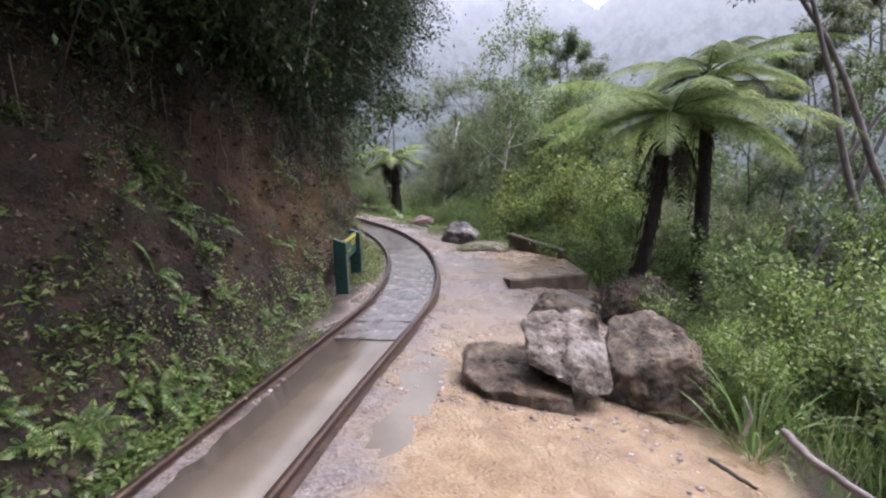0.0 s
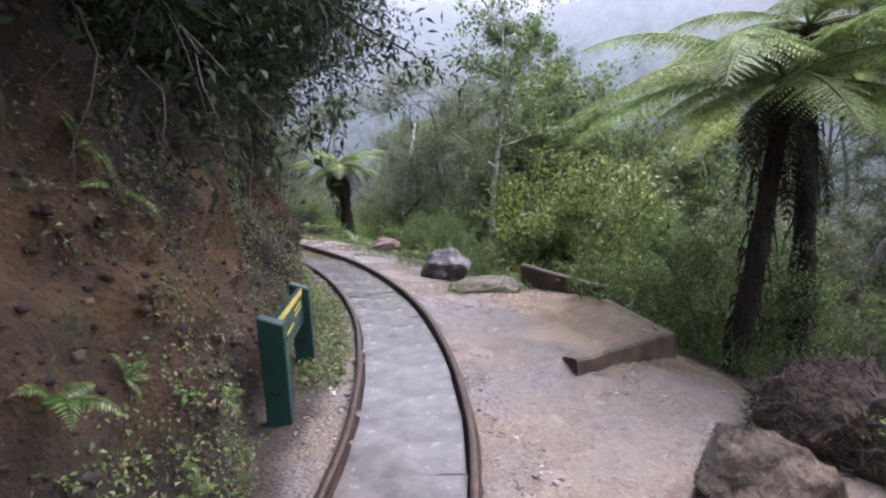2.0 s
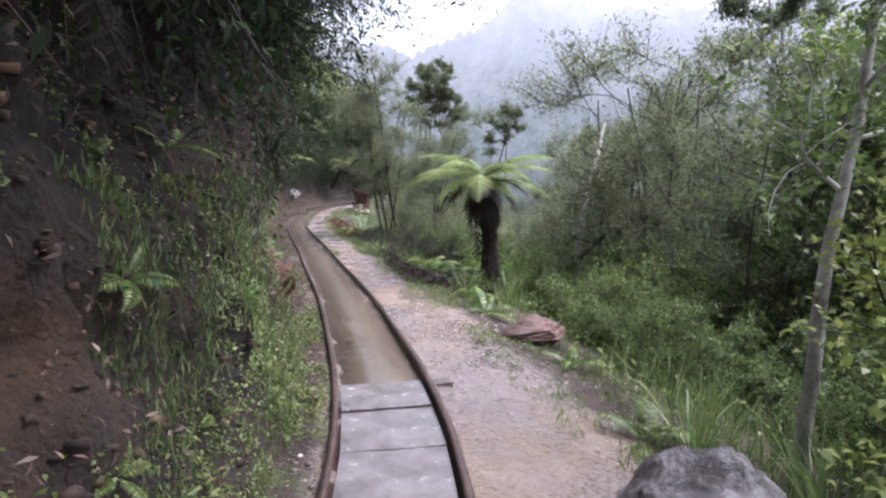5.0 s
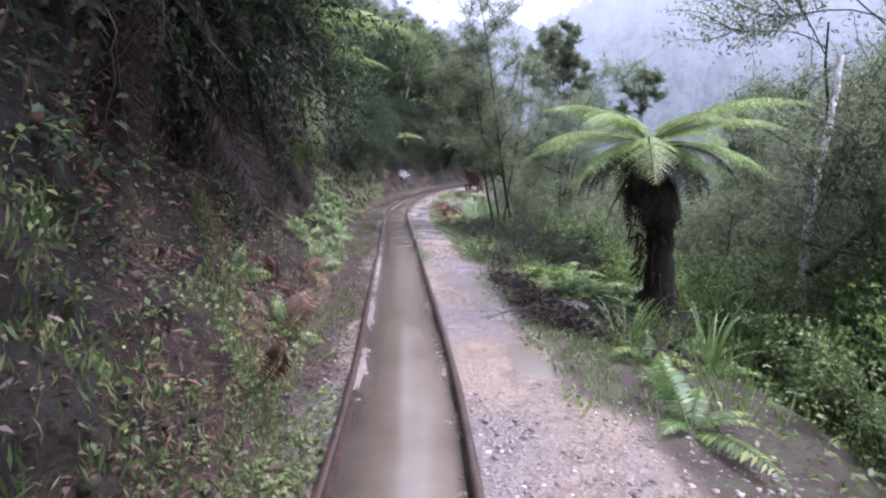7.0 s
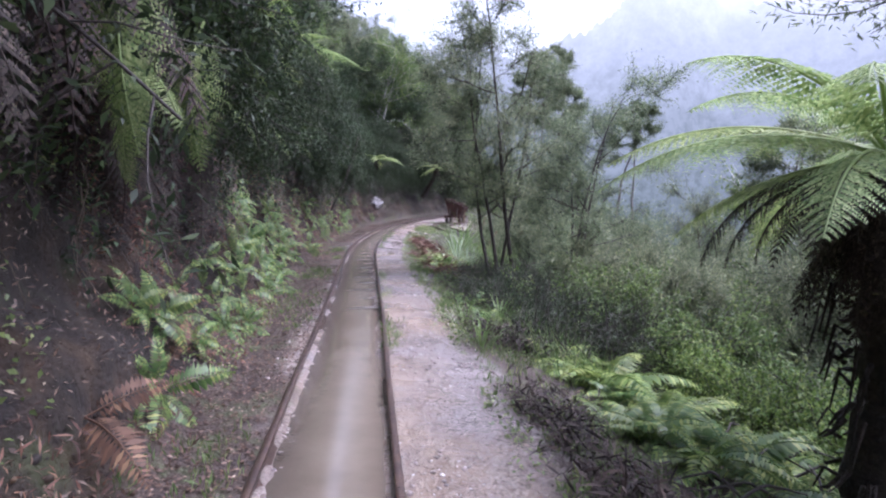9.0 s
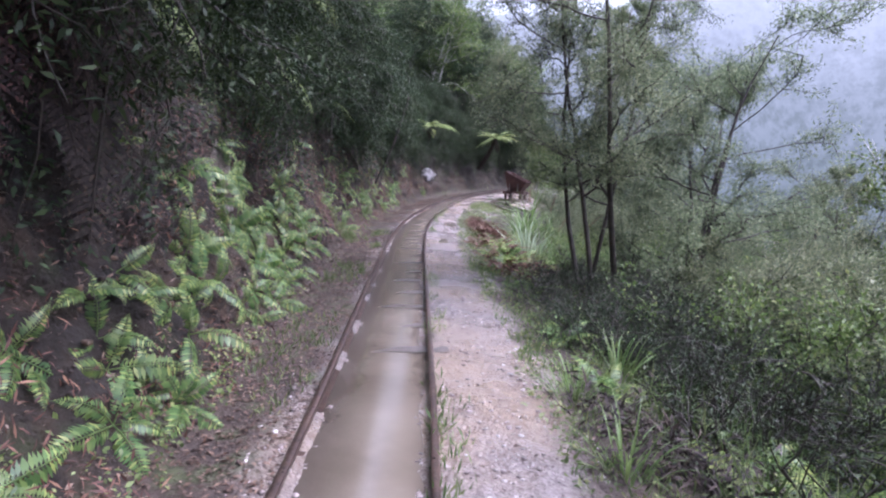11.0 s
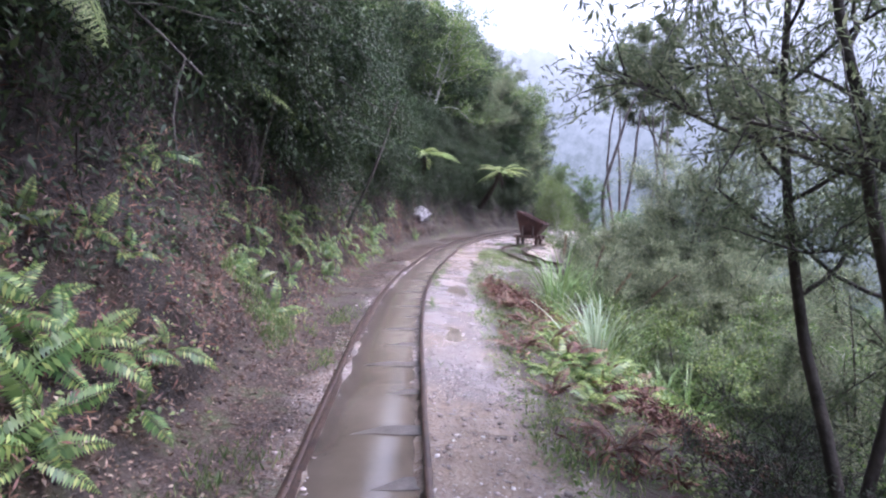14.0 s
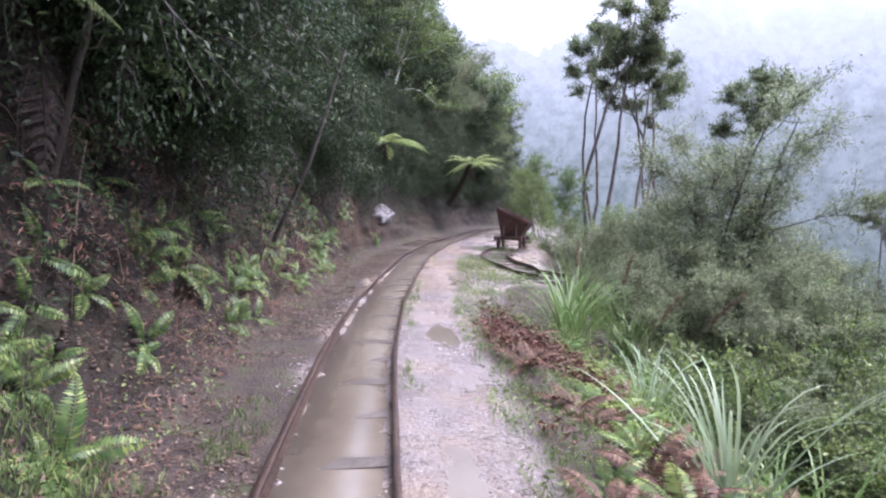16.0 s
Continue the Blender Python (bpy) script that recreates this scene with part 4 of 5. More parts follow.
# scattered growth on the falling slope
for k in range(104):
    y = RNG.uniform(2.5, 46)
    u = RNG.uniform(3.4, 9.5) if y < 11 else RNG.uniform(2.3, 9.5)
    if 11.5 < y < 28 and u < 4.8:
        continue
    if 22.5 < y < 32 and u < 4.0:
        u += 2.4
    if y > 30:
        u += 2.2
    x = float(line_x(y)) + u
    c = k % 6
    if (14 < y < 19 and u < 5) or (22 < y < 34 and u < 6):
        c = 5
    if y < 12 and c < 2 and u < 6:
        c = 5
    if c == 0:
        plant(MANUKA[k % 2], x + .6, y, RNG.uniform(.6, .95), "manuka tree with fine grey-green leaves", "tree", group="bush on the slope")
    elif c == 1:
        plant(SMALLTREE[0], x + .4, y, RNG.uniform(.55, .85), "small bush tree with dense green leaves", "tree", group="bush on the slope")
    else:
        plant((COPROSMA[1], COPROSMA[0], BUSHY, COPROSMA[1])[(k // 3) % 4], x, y, RNG.uniform(.5, 1.0), "leafy green shrub on the falling slope", "shrub", group="bush on the slope")
for k in range(34):
    y = 6 + 22 * (k + RNG.random()) / 34
    u = RNG.uniform(7.5, 14)
    if y > 19:
        u += 1.5
    x = float(line_x(y)) + u
    plant((SMALLTREE[0], MANUKA[1], PALE_TREE, MANUKA[0], PALE_TREE)[k % 5], x, y, RNG.uniform(1.1, 1.6), "bush tree with dense small leaves on the slope", "tree", tilt=(RNG.uniform(-5, 5), RNG.uniform(-5, 5)), group="bush on the slope")
for k in range(44):
    y = 13 + 16 * (k + RNG.random()) / 44
    x = RNG.uniform(1.8, 9.5) if y < 21 else RNG.uniform(1.2, 9)
    plant((SMALLTREE[0], MANUKA[0], PALE_TREE, MANUKA[1])[k % 4] if y < 20 else (MANUKA[0], BUSHY, MANUKA[1])[k % 3], x, y, RNG.uniform(.95, 1.4), "bush tree with dense small leaves below the path", "tree", group="bush on the slope")
for k in range(60):
    y = RNG.uniform(3, 62)
    x = float(line_x(min(y, 50))) + RNG.uniform(9, 26)
    plant((MANUKA + [SMALLTREE[0], MANUKA[1], GUM])[k % 5], x, y, RNG.uniform(.9, 1.4), "bush tree on the far slope", "tree", group="bush on the slope")

for bx, by, bs, kd in ((-.2, 17.6, .9, 1), (.5, 16.6, 1.0, 1), (-.9, 18.4, .9, 0), (-.3, 19.4, 1.0, 1), (-1.8, 19.4, .8, 0), (-1.2, 20.6, 1.0, 1), (-2.4, 20.6, .9, 1), (.3, 14.9, .6, 1), (1.0, 13.9, .6, 1), (.5, 13.0, .42, 1), (1.5, 12.5, .55, 1), (2.1, 12.0, .6, 0), (-2.2, 22.0, 1.1, 0), (-2.9, 22.6, 1.0, 1), (.9, 15.6, 1.2, 0), (.1, 13.9, .4, 1)):
    plant(COPROSMA[kd], bx, by, bs, "leafy green shrub crowding the edge of the path", "shrub", group="shrubs below the path")
for bx, by, bs, pr in ((-1.5, 21.6, .75, BUSHY), (-.4, 20.9, .9, BUSHY), (-3.2, 24.6, 1.0, BUSHY), (-3.3, 23.4, 1.0, BUSHY), (-2.6, 22.3, 1.0, BUSHY), (-2.2, 24.0, 1.0, BUSHY), (-2.8, 27.0, 1.2, BUSHY), (1.2, 18.5, .9, MANUKA[1]), (-.6, 22.8, .9, MANUKA[1]), (-1.9, 25.6, .9, MANUKA[1]), (-3.6, 28.8, .95, MANUKA[0])):
    plant(pr, bx, by, bs, "manuka with feathery grey-green leaves below the path", "tree", group="shrubs below the path")

# the bank top: overhanging growth and trees
for k in range(120):
    y = -3 + 60 * (k + RNG.random()) / 120
    p = bank_point(y, RNG.uniform(2.7, 4.7))
    plant(OVERHANG, p[0] + RNG.uniform(-.3, .15) - .55 * math.exp(-((y - 15.2) / 3.0) ** 2), y, RNG.uniform(.75, 1.15), "dark bush hanging over the bank", "shrub", z=float(p[2]) - .1, group="growth on the bank top")
for k in range(14):
    y = -3 + 9 * (k + RNG.random()) / 14
    p = bank_point(y, RNG.uniform(3.4, 5.2))
    plant(OVERHANG, p[0] + RNG.uniform(0, .2), y, RNG.uniform(.8, 1.15), "dark bush hanging over the bank", "shrub", z=float(p[2]) - .1, group="growth on the bank top")
for k in range(78):
    y = -5 + 52 * (k + RNG.random()) / 78
    p = bank_point(y, RNG.uniform(5.4, 8.5))
    plant((SMALLTREE[1], MANUKA[0], SMALLTREE[1], MANUKA[1], SMALLTREE[0])[k % 5], p[0], y, RNG.uniform(.7, .95), "dark bush tree leaning out from the bank top", "tree", z=float(p[2]) - .1, tilt=(0, RNG.uniform(0, 10)), group="growth on the bank top")
for k in range(80):
    y = RNG.uniform(34, 64)
    x = float(line_x(min(y, 52))) - RNG.uniform(2.2, 18)
    plant((SMALLTREE + MANUKA)[k % 4], x, y, RNG.uniform(.8, 1.3), "bush tree on the hillside", "tree", group="bush on the hillside")
for k in range(40):
    y = RNG.uniform(46, 66)
    x = float(line_x(y)) - RNG.uniform(2.4, 10)
    plant((SMALLTREE + MANUKA)[k % 4], x, y, RNG.uniform(.8, 1.2), "bush tree round the bend", "tree", group="bush round the bend")
for k in range(26):
    y = RNG.uniform(50, 64)
    x = float(line_x(y)) - RNG.uniform(1.2, 4.5)
    plant((SMALLTREE[1], BUSHY)[k % 2], x, y, RNG.uniform(.8, 1.2), "bush tree round the bend", "tree", group="bush round the bend")
for e in PROTOS:
    remove_thing(e)

# ---- ferns on the bank and beside the path ----
FERN_RNG = np.random.default_rng(77)
FERN_FRONDS = [small_frond(k) for k in range(10)]
for k in range(130):
    y = FERN_RNG.uniform(1, 34) if k > 60 else FERN_RNG.uniform(.8, 5)
    if y < 11:
        if FERN_RNG.random() < .25:
            continue
        a = .1 + 1.7 * FERN_RNG.random() ** 1.6
        L = FERN_RNG.uniform(.10, .26)
    else:
        a = FERN_RNG.uniform(.2, 2.0)
        L = FERN_RNG.uniform(.20, .42)
        if 22.3 < y < 23.4 and a < 1.0 or 12 < y < 16 and FERN_RNG.random() < .5:
            continue
    p = bank_point(y, a)
    m = pose(*[float(c) for c in p], FERN_RNG.uniform(-12, 12), FERN_RNG.uniform(25, 60), 0) @ pose(0, 0, 0, 0, 0, FERN_RNG.uniform(0, 360))
    fern(FERN_FRONDS, m, L, int(FERN_RNG.integers(3, 7)), FERN_RNG, "green fern growing from the earth bank", "ferns on the bank")
for k in range(44):
    y = FERN_RNG.uniform(8, 34)
    u = FERN_RNG.uniform(1.5, 3.0)
    if y > 30 or y < 11:
        u += 1.3
    x = float(line_x(y)) + u
    fern(FERN_FRONDS, pose(x, y, float(ground_z(x, y)) - .02, 0, 0, FERN_RNG.uniform(0, 360)), FERN_RNG.uniform(.3, .6), 7, FERN_RNG, "green fern beside the path", "ferns beside the path")
for y0, y1, n in ((17.0, 19.4, 26), (19.4, 21.9, 34), (23.6, 25.8, 14), (25.8, 30.5, 38), (13.2, 17.6, 18), (30.5, 35.5, 10)):
    for k in range(n):
        y = FERN_RNG.uniform(y0, y1)
        p = bank_point(y, FERN_RNG.uniform(.15, 1.0 if y < 18 else 1.5))
        m = pose(*[float(c) for c in p], FERN_RNG.uniform(-12, 12), FERN_RNG.uniform(35, 75), 0) @ pose(0, 0, 0, 0, 0, FERN_RNG.uniform(-60, 60))
        fern(FERN_FRONDS, m, FERN_RNG.uniform(.26, .44), int(FERN_RNG.integers(3, 6)), FERN_RNG, "bright green fern crowding the foot of the bank", "ferns on the bank")
for k in range(26):
    p = bank_point(FERN_RNG.uniform(1.5, 3.4), FERN_RNG.uniform(.0, .7))
    fern(FERN_FRONDS, pose(*[float(c) for c in p], 0, FERN_RNG.uniform(15, 45), 0), FERN_RNG.uniform(.12, .22), int(FERN_RNG.integers(4, 7)), FERN_RNG, "green fern at the foot of the bank", "ferns on the bank")
fern(FERN_FRONDS, pose(-1.42, 5.05, .45, 0, 40, 0), .38, 7, FERN_RNG, "bright green fern on the bank by the sign", "ferns on the bank")
for fx, fy in ((-2.5, 17.2), (-2.2, 17.0), (-2.7, 17.9), (-1.9, 16.9), (-3.1, 18.5), (-2.3, 17.9), (-1.7, 17.5), (-2.9, 19.0)):
    fern(FERN_FRONDS, pose(fx, fy, float(ground_z(fx, fy)) + .02, 0, 0, FERN_RNG.uniform(0, 360)), .5, 8, FERN_RNG, "bright yellow-green fern below the path", "ferns beside the path")

LIME_FRONDS = [small_frond(60 + k, LIME) for k in range(4)]
for k in range(22):
    fy = FERN_RNG.uniform(16.8, 20.4)
    fx = float(line_x(fy)) + FERN_RNG.uniform(2.1, 4.4)
    fern(LIME_FRONDS if k % 3 == 0 else FERN_FRONDS, pose(fx, fy, float(ground_z(fx, fy)) + .02, 0, 0, FERN_RNG.uniform(0, 360)), FERN_RNG.uniform(.5, .85), 8, FERN_RNG, "tall green fern below the path", "ferns beside the path")
RUST_FRONDS = [small_frond(70 + k, RUST_FERN) for k in range(4)]
for fx, fy, fl in ((-2.45, 17.35, .5), (-2.15, 17.15, .55), (-2.75, 18.2, .45), (-6.95, 24.3, .4), (-7.05, 25.0, .42), (-7.3, 25.9, .4), (-6.6, 24.6, .45), (-6.5, 23.9, .4), (-7.6, 26.7, .42), (-7.9, 27.6, .4), (-6.9, 26.8, .5), (-6.2, 25.2, .5), (-6.0, 26.2, .55)):
    fern(LIME_FRONDS, pose(fx, fy, float(ground_z(fx, fy)) + .01, 0, 0, FERN_RNG.uniform(0, 360)), fl, 8, FERN_RNG, "yellow-green fern at the path edge", "ferns beside the path")
for k in range(34):
    fy = FERN_RNG.uniform(22.8, 28.8)
    fx = float(line_x(fy)) + FERN_RNG.uniform(1.35, 3.2)
    fern(RUST_FRONDS, pose(fx, fy, float(ground_z(fx, fy)) + .01, 0, 0, FERN_RNG.uniform(0, 360)), FERN_RNG.uniform(.3, .5), 7, FERN_RNG, "rust-brown dead bracken among the grass", "dead bracken clumps")
for fy, fa in ((14.5, .55), (14.0, .35), (13.8, .25), (15.2, .5), (13.1, .2), (16.1, .4)):
    p = bank_point(fy, fa)
    fern(RUST_FRONDS, pose(*[float(c) for c in p], 0, 50, FERN_RNG.uniform(-70, 70)), .5, 3, FERN_RNG, "rust-brown dead fern lying on the bank", "dead ferns on the bank")

# ---- hills across the valley, mist painted into a glowing sheet ----
def backdrop():
    m = bpy.data.materials.new("painted_mist_hills")
    m.use_nodes = True
    nt = m.node_tree
    nt.nodes.remove(nt.nodes["Principled BSDF"])
    co = coords(nt)
    sep = nt.nodes.new("ShaderNodeSeparateXYZ")
    nt.links.new(co, sep.inputs[0])
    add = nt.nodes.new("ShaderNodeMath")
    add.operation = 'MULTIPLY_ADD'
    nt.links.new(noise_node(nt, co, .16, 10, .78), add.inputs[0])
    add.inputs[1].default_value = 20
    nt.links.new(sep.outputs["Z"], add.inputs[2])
    # mist is painted: the ramp pales with height and is emitted
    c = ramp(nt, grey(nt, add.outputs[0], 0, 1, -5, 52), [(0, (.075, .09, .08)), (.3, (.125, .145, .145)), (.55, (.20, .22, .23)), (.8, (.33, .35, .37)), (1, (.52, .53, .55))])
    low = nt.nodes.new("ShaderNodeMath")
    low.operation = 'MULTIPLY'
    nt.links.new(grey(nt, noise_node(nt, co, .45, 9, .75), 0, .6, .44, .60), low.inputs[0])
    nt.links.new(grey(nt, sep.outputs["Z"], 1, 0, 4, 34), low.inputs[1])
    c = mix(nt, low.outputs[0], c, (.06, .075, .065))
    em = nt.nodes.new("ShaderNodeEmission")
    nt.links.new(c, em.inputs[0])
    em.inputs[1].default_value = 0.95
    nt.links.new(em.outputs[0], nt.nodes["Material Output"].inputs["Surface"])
    an = np.radians(np.linspace(-75, 95, 1400))
    rr = 85 + 12 * vnoise(an * 6, an * 0, 1.0, 41)
    top = 33 + 5 * vnoise(an * 5, an * 0, 1, 42) + 1.5 * vnoise(an * 22, an * 0, 1, 43) + .7 * vnoise(an * 90, an * 0, 1, 44) + .5 * vnoise(an * 300, an * 0, 1, 45) + 8 * smooth(an, .2, 1.2)
    v = []
    for f in np.linspace(0, 1, 12):
        v.append(np.stack([-6 + np.sin(an) * (rr + 12 * f), 18 + np.cos(an) * (rr + 12 * f), -16 + (top + 16) * f], -1))
    v = np.stack(v, 0)
    nr, nc = v.shape[:2]
    i, j = np.meshgrid(np.arange(nr - 1), np.arange(nc - 1), indexing="ij")
    a = i * nc + j
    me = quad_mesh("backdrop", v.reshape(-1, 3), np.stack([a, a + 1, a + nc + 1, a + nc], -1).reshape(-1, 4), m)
    return tagged(new("backdrop", me), "forested hills across the valley with mist painted in", "hills", kind="structure")


backdrop()

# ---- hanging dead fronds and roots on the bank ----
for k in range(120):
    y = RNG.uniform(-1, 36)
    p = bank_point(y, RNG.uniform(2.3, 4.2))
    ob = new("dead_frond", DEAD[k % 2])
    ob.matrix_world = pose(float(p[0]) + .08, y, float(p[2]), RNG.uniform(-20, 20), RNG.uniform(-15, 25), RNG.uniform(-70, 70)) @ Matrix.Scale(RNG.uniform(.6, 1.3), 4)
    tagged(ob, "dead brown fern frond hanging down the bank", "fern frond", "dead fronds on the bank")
for k in range(46):
    y = RNG.uniform(1, 36)
    p = bank_point(y, RNG.uniform(2.2, 4.4))
    ob = new("fern_frond", FRONDS[k % 4])
    ob.matrix_world = pose(float(p[0]) + .05, y, float(p[2]), RNG.uniform(-25, 25), RNG.uniform(10, 50), RNG.uniform(-80, 80)) @ Matrix.Scale(RNG.uniform(.35, .7), 4)
    tagged(ob, "green fern frond arching out of the bank", "fern frond", "fronds on the bank")


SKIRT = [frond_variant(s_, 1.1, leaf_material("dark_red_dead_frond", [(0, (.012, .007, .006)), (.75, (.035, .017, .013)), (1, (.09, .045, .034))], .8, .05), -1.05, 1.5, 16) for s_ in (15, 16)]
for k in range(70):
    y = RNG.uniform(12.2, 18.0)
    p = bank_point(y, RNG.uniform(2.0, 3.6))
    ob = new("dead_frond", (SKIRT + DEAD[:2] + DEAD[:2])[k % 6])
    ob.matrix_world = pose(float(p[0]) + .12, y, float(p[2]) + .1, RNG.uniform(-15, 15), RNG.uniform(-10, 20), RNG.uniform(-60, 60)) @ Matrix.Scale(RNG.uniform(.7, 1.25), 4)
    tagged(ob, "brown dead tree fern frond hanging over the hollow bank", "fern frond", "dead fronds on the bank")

for fx, fy, fz, turn, size in ((-4.80, 15.6, 2.72, -50, .62), (-4.35, 14.1, 2.6, -35, .5), (-5.35, 16.6, 2.7, -60, .6), (-5.0, 15.9, 2.3, -75, .45)):
    ob = new("fern_frond", FRONDS[1])
    ob.matrix_world = pose(fx, fy, fz, 10, 62, turn) @ Matrix.Scale(size, 4)
    tagged(ob, "large green fern frond hanging out of the dark bank", "fern frond", "fronds on the bank")


def hanging_roots():
    q = Quads()
    for k in range(1500):
        y = RNG.uniform(-2, 38)
        a = RNG.uniform(1.6, 4.6)
        p = bank_point(y, a) + np.array([RNG.uniform(.02, .16), 0, 0])
        L = RNG.uniform(.25, 1.3)
        n = 6
        t = np.linspace(0, 1, n)
        side = RNG.normal(0, .12, 2)
        pts = p[None] + np.stack([side[0] * t + .04 * np.sin(t * 7 + k), side[1] * t * 2 + .05 * np.sin(t * 5 + k * 2), -L * t], -1)
        q.tube(pts, np.linspace(RNG.uniform(.002, .007), .0012, n), 3)
    return tagged(new("hanging_roots", q.mesh("hanging_roots", ROOT)), "pale roots and dry stalks hanging down the bank", "roots", kind="stuff")


hanging_roots()


# ---- small growth and litter ----
def scatter_leaves(name, pts, normal, mat, length, width, label, category, flat=.5):
    q = Quads()
    n = len(pts)
    nn = np.broadcast_to(np.asarray(normal, float), (n, 3)) + RNG.normal(0, flat, (n, 3))
    d = np.cross(nn, RNG.normal(0, 1, (n, 3)))
    k = RNG.uniform(.6, 1.4, n)
    q.leaves(pts + nn * .006, d, nn, length * k, width * k, .2)
    return tagged(new(name, q.mesh(name, mat)), label, category, kind="stuff")


def bank_scatter(count, y0, y1, a0, a1, freq, cut, seed, power=1.0):
    y = RNG.uniform(y0, y1, count)
    a = a0 + (a1 - a0) * RNG.random(count) ** power
    keep = vnoise(y, a, freq, seed) + .5 * vnoise(y, a, freq * 3, seed + 1) > cut
    return bank_point(y[keep], a[keep])


def flat_scatter(count, y0, y1, u0, u1, freq, cut, seed):
    y, u = RNG.uniform(y0, y1, count), RNG.uniform(u0, u1, count)
    x = line_x(y) + u
    keep = vnoise(x, y, freq, seed) + .5 * vnoise(x, y, freq * 3, seed + 1) > cut
    x, y = x[keep], y[keep]
    return np.stack([x, y, ground_z(x, y)], -1)


def clumps(pts, per, spread):
    out = np.repeat(pts, per, 0)
    return out + RNG.normal(0, spread, out.shape)


scatter_leaves("bank_weeds", clumps(bank_scatter(9000, -2, 13, .02, 2.3, 1.0, -.1, 51, 1.9), 8, .03), (.7, 0, .7), BROAD, .021, .012, "small green weeds rooted in the earth bank", "weeds")
scatter_leaves("bank_weeds", clumps(np.concatenate([bank_scatter(2600, 10, 20, .02, 3.0, .9, .0, 53, 1.3), bank_scatter(1700, 20, 56, .02, 3.0, .9, .1, 53, 1.3)]), 8, .04), (.6, 0, .8), BROAD, .030, .016, "small green weeds covering the bank", "weeds")
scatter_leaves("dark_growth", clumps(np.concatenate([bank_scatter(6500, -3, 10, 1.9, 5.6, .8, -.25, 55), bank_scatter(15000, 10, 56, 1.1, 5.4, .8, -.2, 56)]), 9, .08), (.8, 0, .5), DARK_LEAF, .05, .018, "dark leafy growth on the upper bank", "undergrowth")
# darker copy of the bank litter, with the overhang's shade in its colour
scatter_leaves("dead_growth", clumps(bank_scatter(12000, -3, 42, 1.6, 5.0, 1.0, -.2, 58), 7, .07), (.8, 0, .3), PONGA_DEAD, .08, .012, "dead fern litter hanging on the upper bank, overhang shade in its colour", "dead leaves")
scatter_leaves("dead_growth", clumps(bank_scatter(5000, -3, 42, .1, 1.8, 1.0, -.2, 57), 7, .06), (.8, 0, .3), LITTER, .034, .009, "dead leaves and stalks caught on the bank", "dead leaves")
scatter_leaves("dead_growth", clumps(bank_scatter(6500, 12, 36, .02, 2.2, 1.1, -.15, 97), 8, .06), (.7, 0, .5), RUST_FERN, .055, .008, "red-brown dead fern stalks matted on the bank", "dead leaves")
scatter_leaves("verge_weeds", clumps(flat_scatter(2200, 2.5, 14, -.72, -.38, 1.2, -.1, 59), 8, .022), (0, 0, 1), GRASS, .03, .018, "low green weeds along the rail", "weeds")
scatter_leaves("verge_weeds", clumps(flat_scatter(1900, .6, 3.6, -1.0, -.36, 1.3, -.35, 96), 7, .03) + np.array([0, 0, .015]), (0, 0, 1), BROAD, .040, .020, "leafy green weeds over the buried rail", "weeds", .5)
scatter_leaves("edge_weeds", clumps(flat_scatter(5200, 11.5, 34, 1.0, 2.4, .9, -.1, 91), 8, .03), (0, 0, 1), GRASS, .035, .015, "low green weeds and grass at the path edge", "weeds", .7)
mound = RNG.normal(0, 1, (3600, 3))
mound = mound / np.linalg.norm(mound, axis=1, keepdims=True) * np.array([.445, .425, .44]) + np.array([1.95, 5.62, -.33])
scatter_leaves("mound_roots", mound[mound[:, 2] > -.35], (0, -.5, .5), PONGA_DEAD, .09, .007, "dead roots and fern litter matted over the earth mound", "roots", .6)
hump = RNG.normal(0, 1, (1500, 3))
hump = hump / np.linalg.norm(hump, axis=1, keepdims=True) * np.array([.60, .45, .17]) + np.array([.62, 9.25, -.07])
hump = hump[(hump[:, 2] > -.12) & ((hump[:, 1] < 9.1) | (hump[:, 0] > .75))]
scatter_leaves("mound_weeds", clumps(hump[:260], 7, .02), (0, -.3, 1), GRASS, .03, .010, "short weeds on the clay mound", "weeds", .7)
scatter_leaves("slope_weeds", clumps(flat_scatter(4000, 25, 32, 2.3, 6.0, .7, -.2, 95), 9, .09) + np.array([0, 0, .10]), (0, 0, 1), LIME, .06, .016, "bright grassy undergrowth below the path", "undergrowth", .8)
scatter_leaves("leaf_litter", np.concatenate([flat_scatter(30000, 11, 40, -1.1, -.36, 1.3, -.5, 61), bank_scatter(16000, -1, 40, 0, 1.6, 1.2, -.3, 62), bank_scatter(14000, 18, 34, 0, 1.4, 1.2, -.5, 62), flat_scatter(3500, 11, 36, .95, 2.2, 1.3, -.1, 63), flat_scatter(500, 2, 36, -.3, 1.2, 2, .1, 64)]), (0, 0, 1), LITTER, .028, .013, "brown and pale fallen leaves on wet ground", "dead leaves", .25)


def grass(name, pts, height, label, mat):
    q = Quads()
    n = len(pts)
    d = RNG.normal(0, .35, (n, 3)) + np.array([0, 0, 1])
    nn = RNG.normal(0, 1, (n, 3))
    k = RNG.uniform(.5, 1.4, n)
    q.leaves(pts, d, nn, height * k, .008 * k, .1)
    return tagged(new(name, q.mesh(name, mat)), label, "grass", kind="stuff")


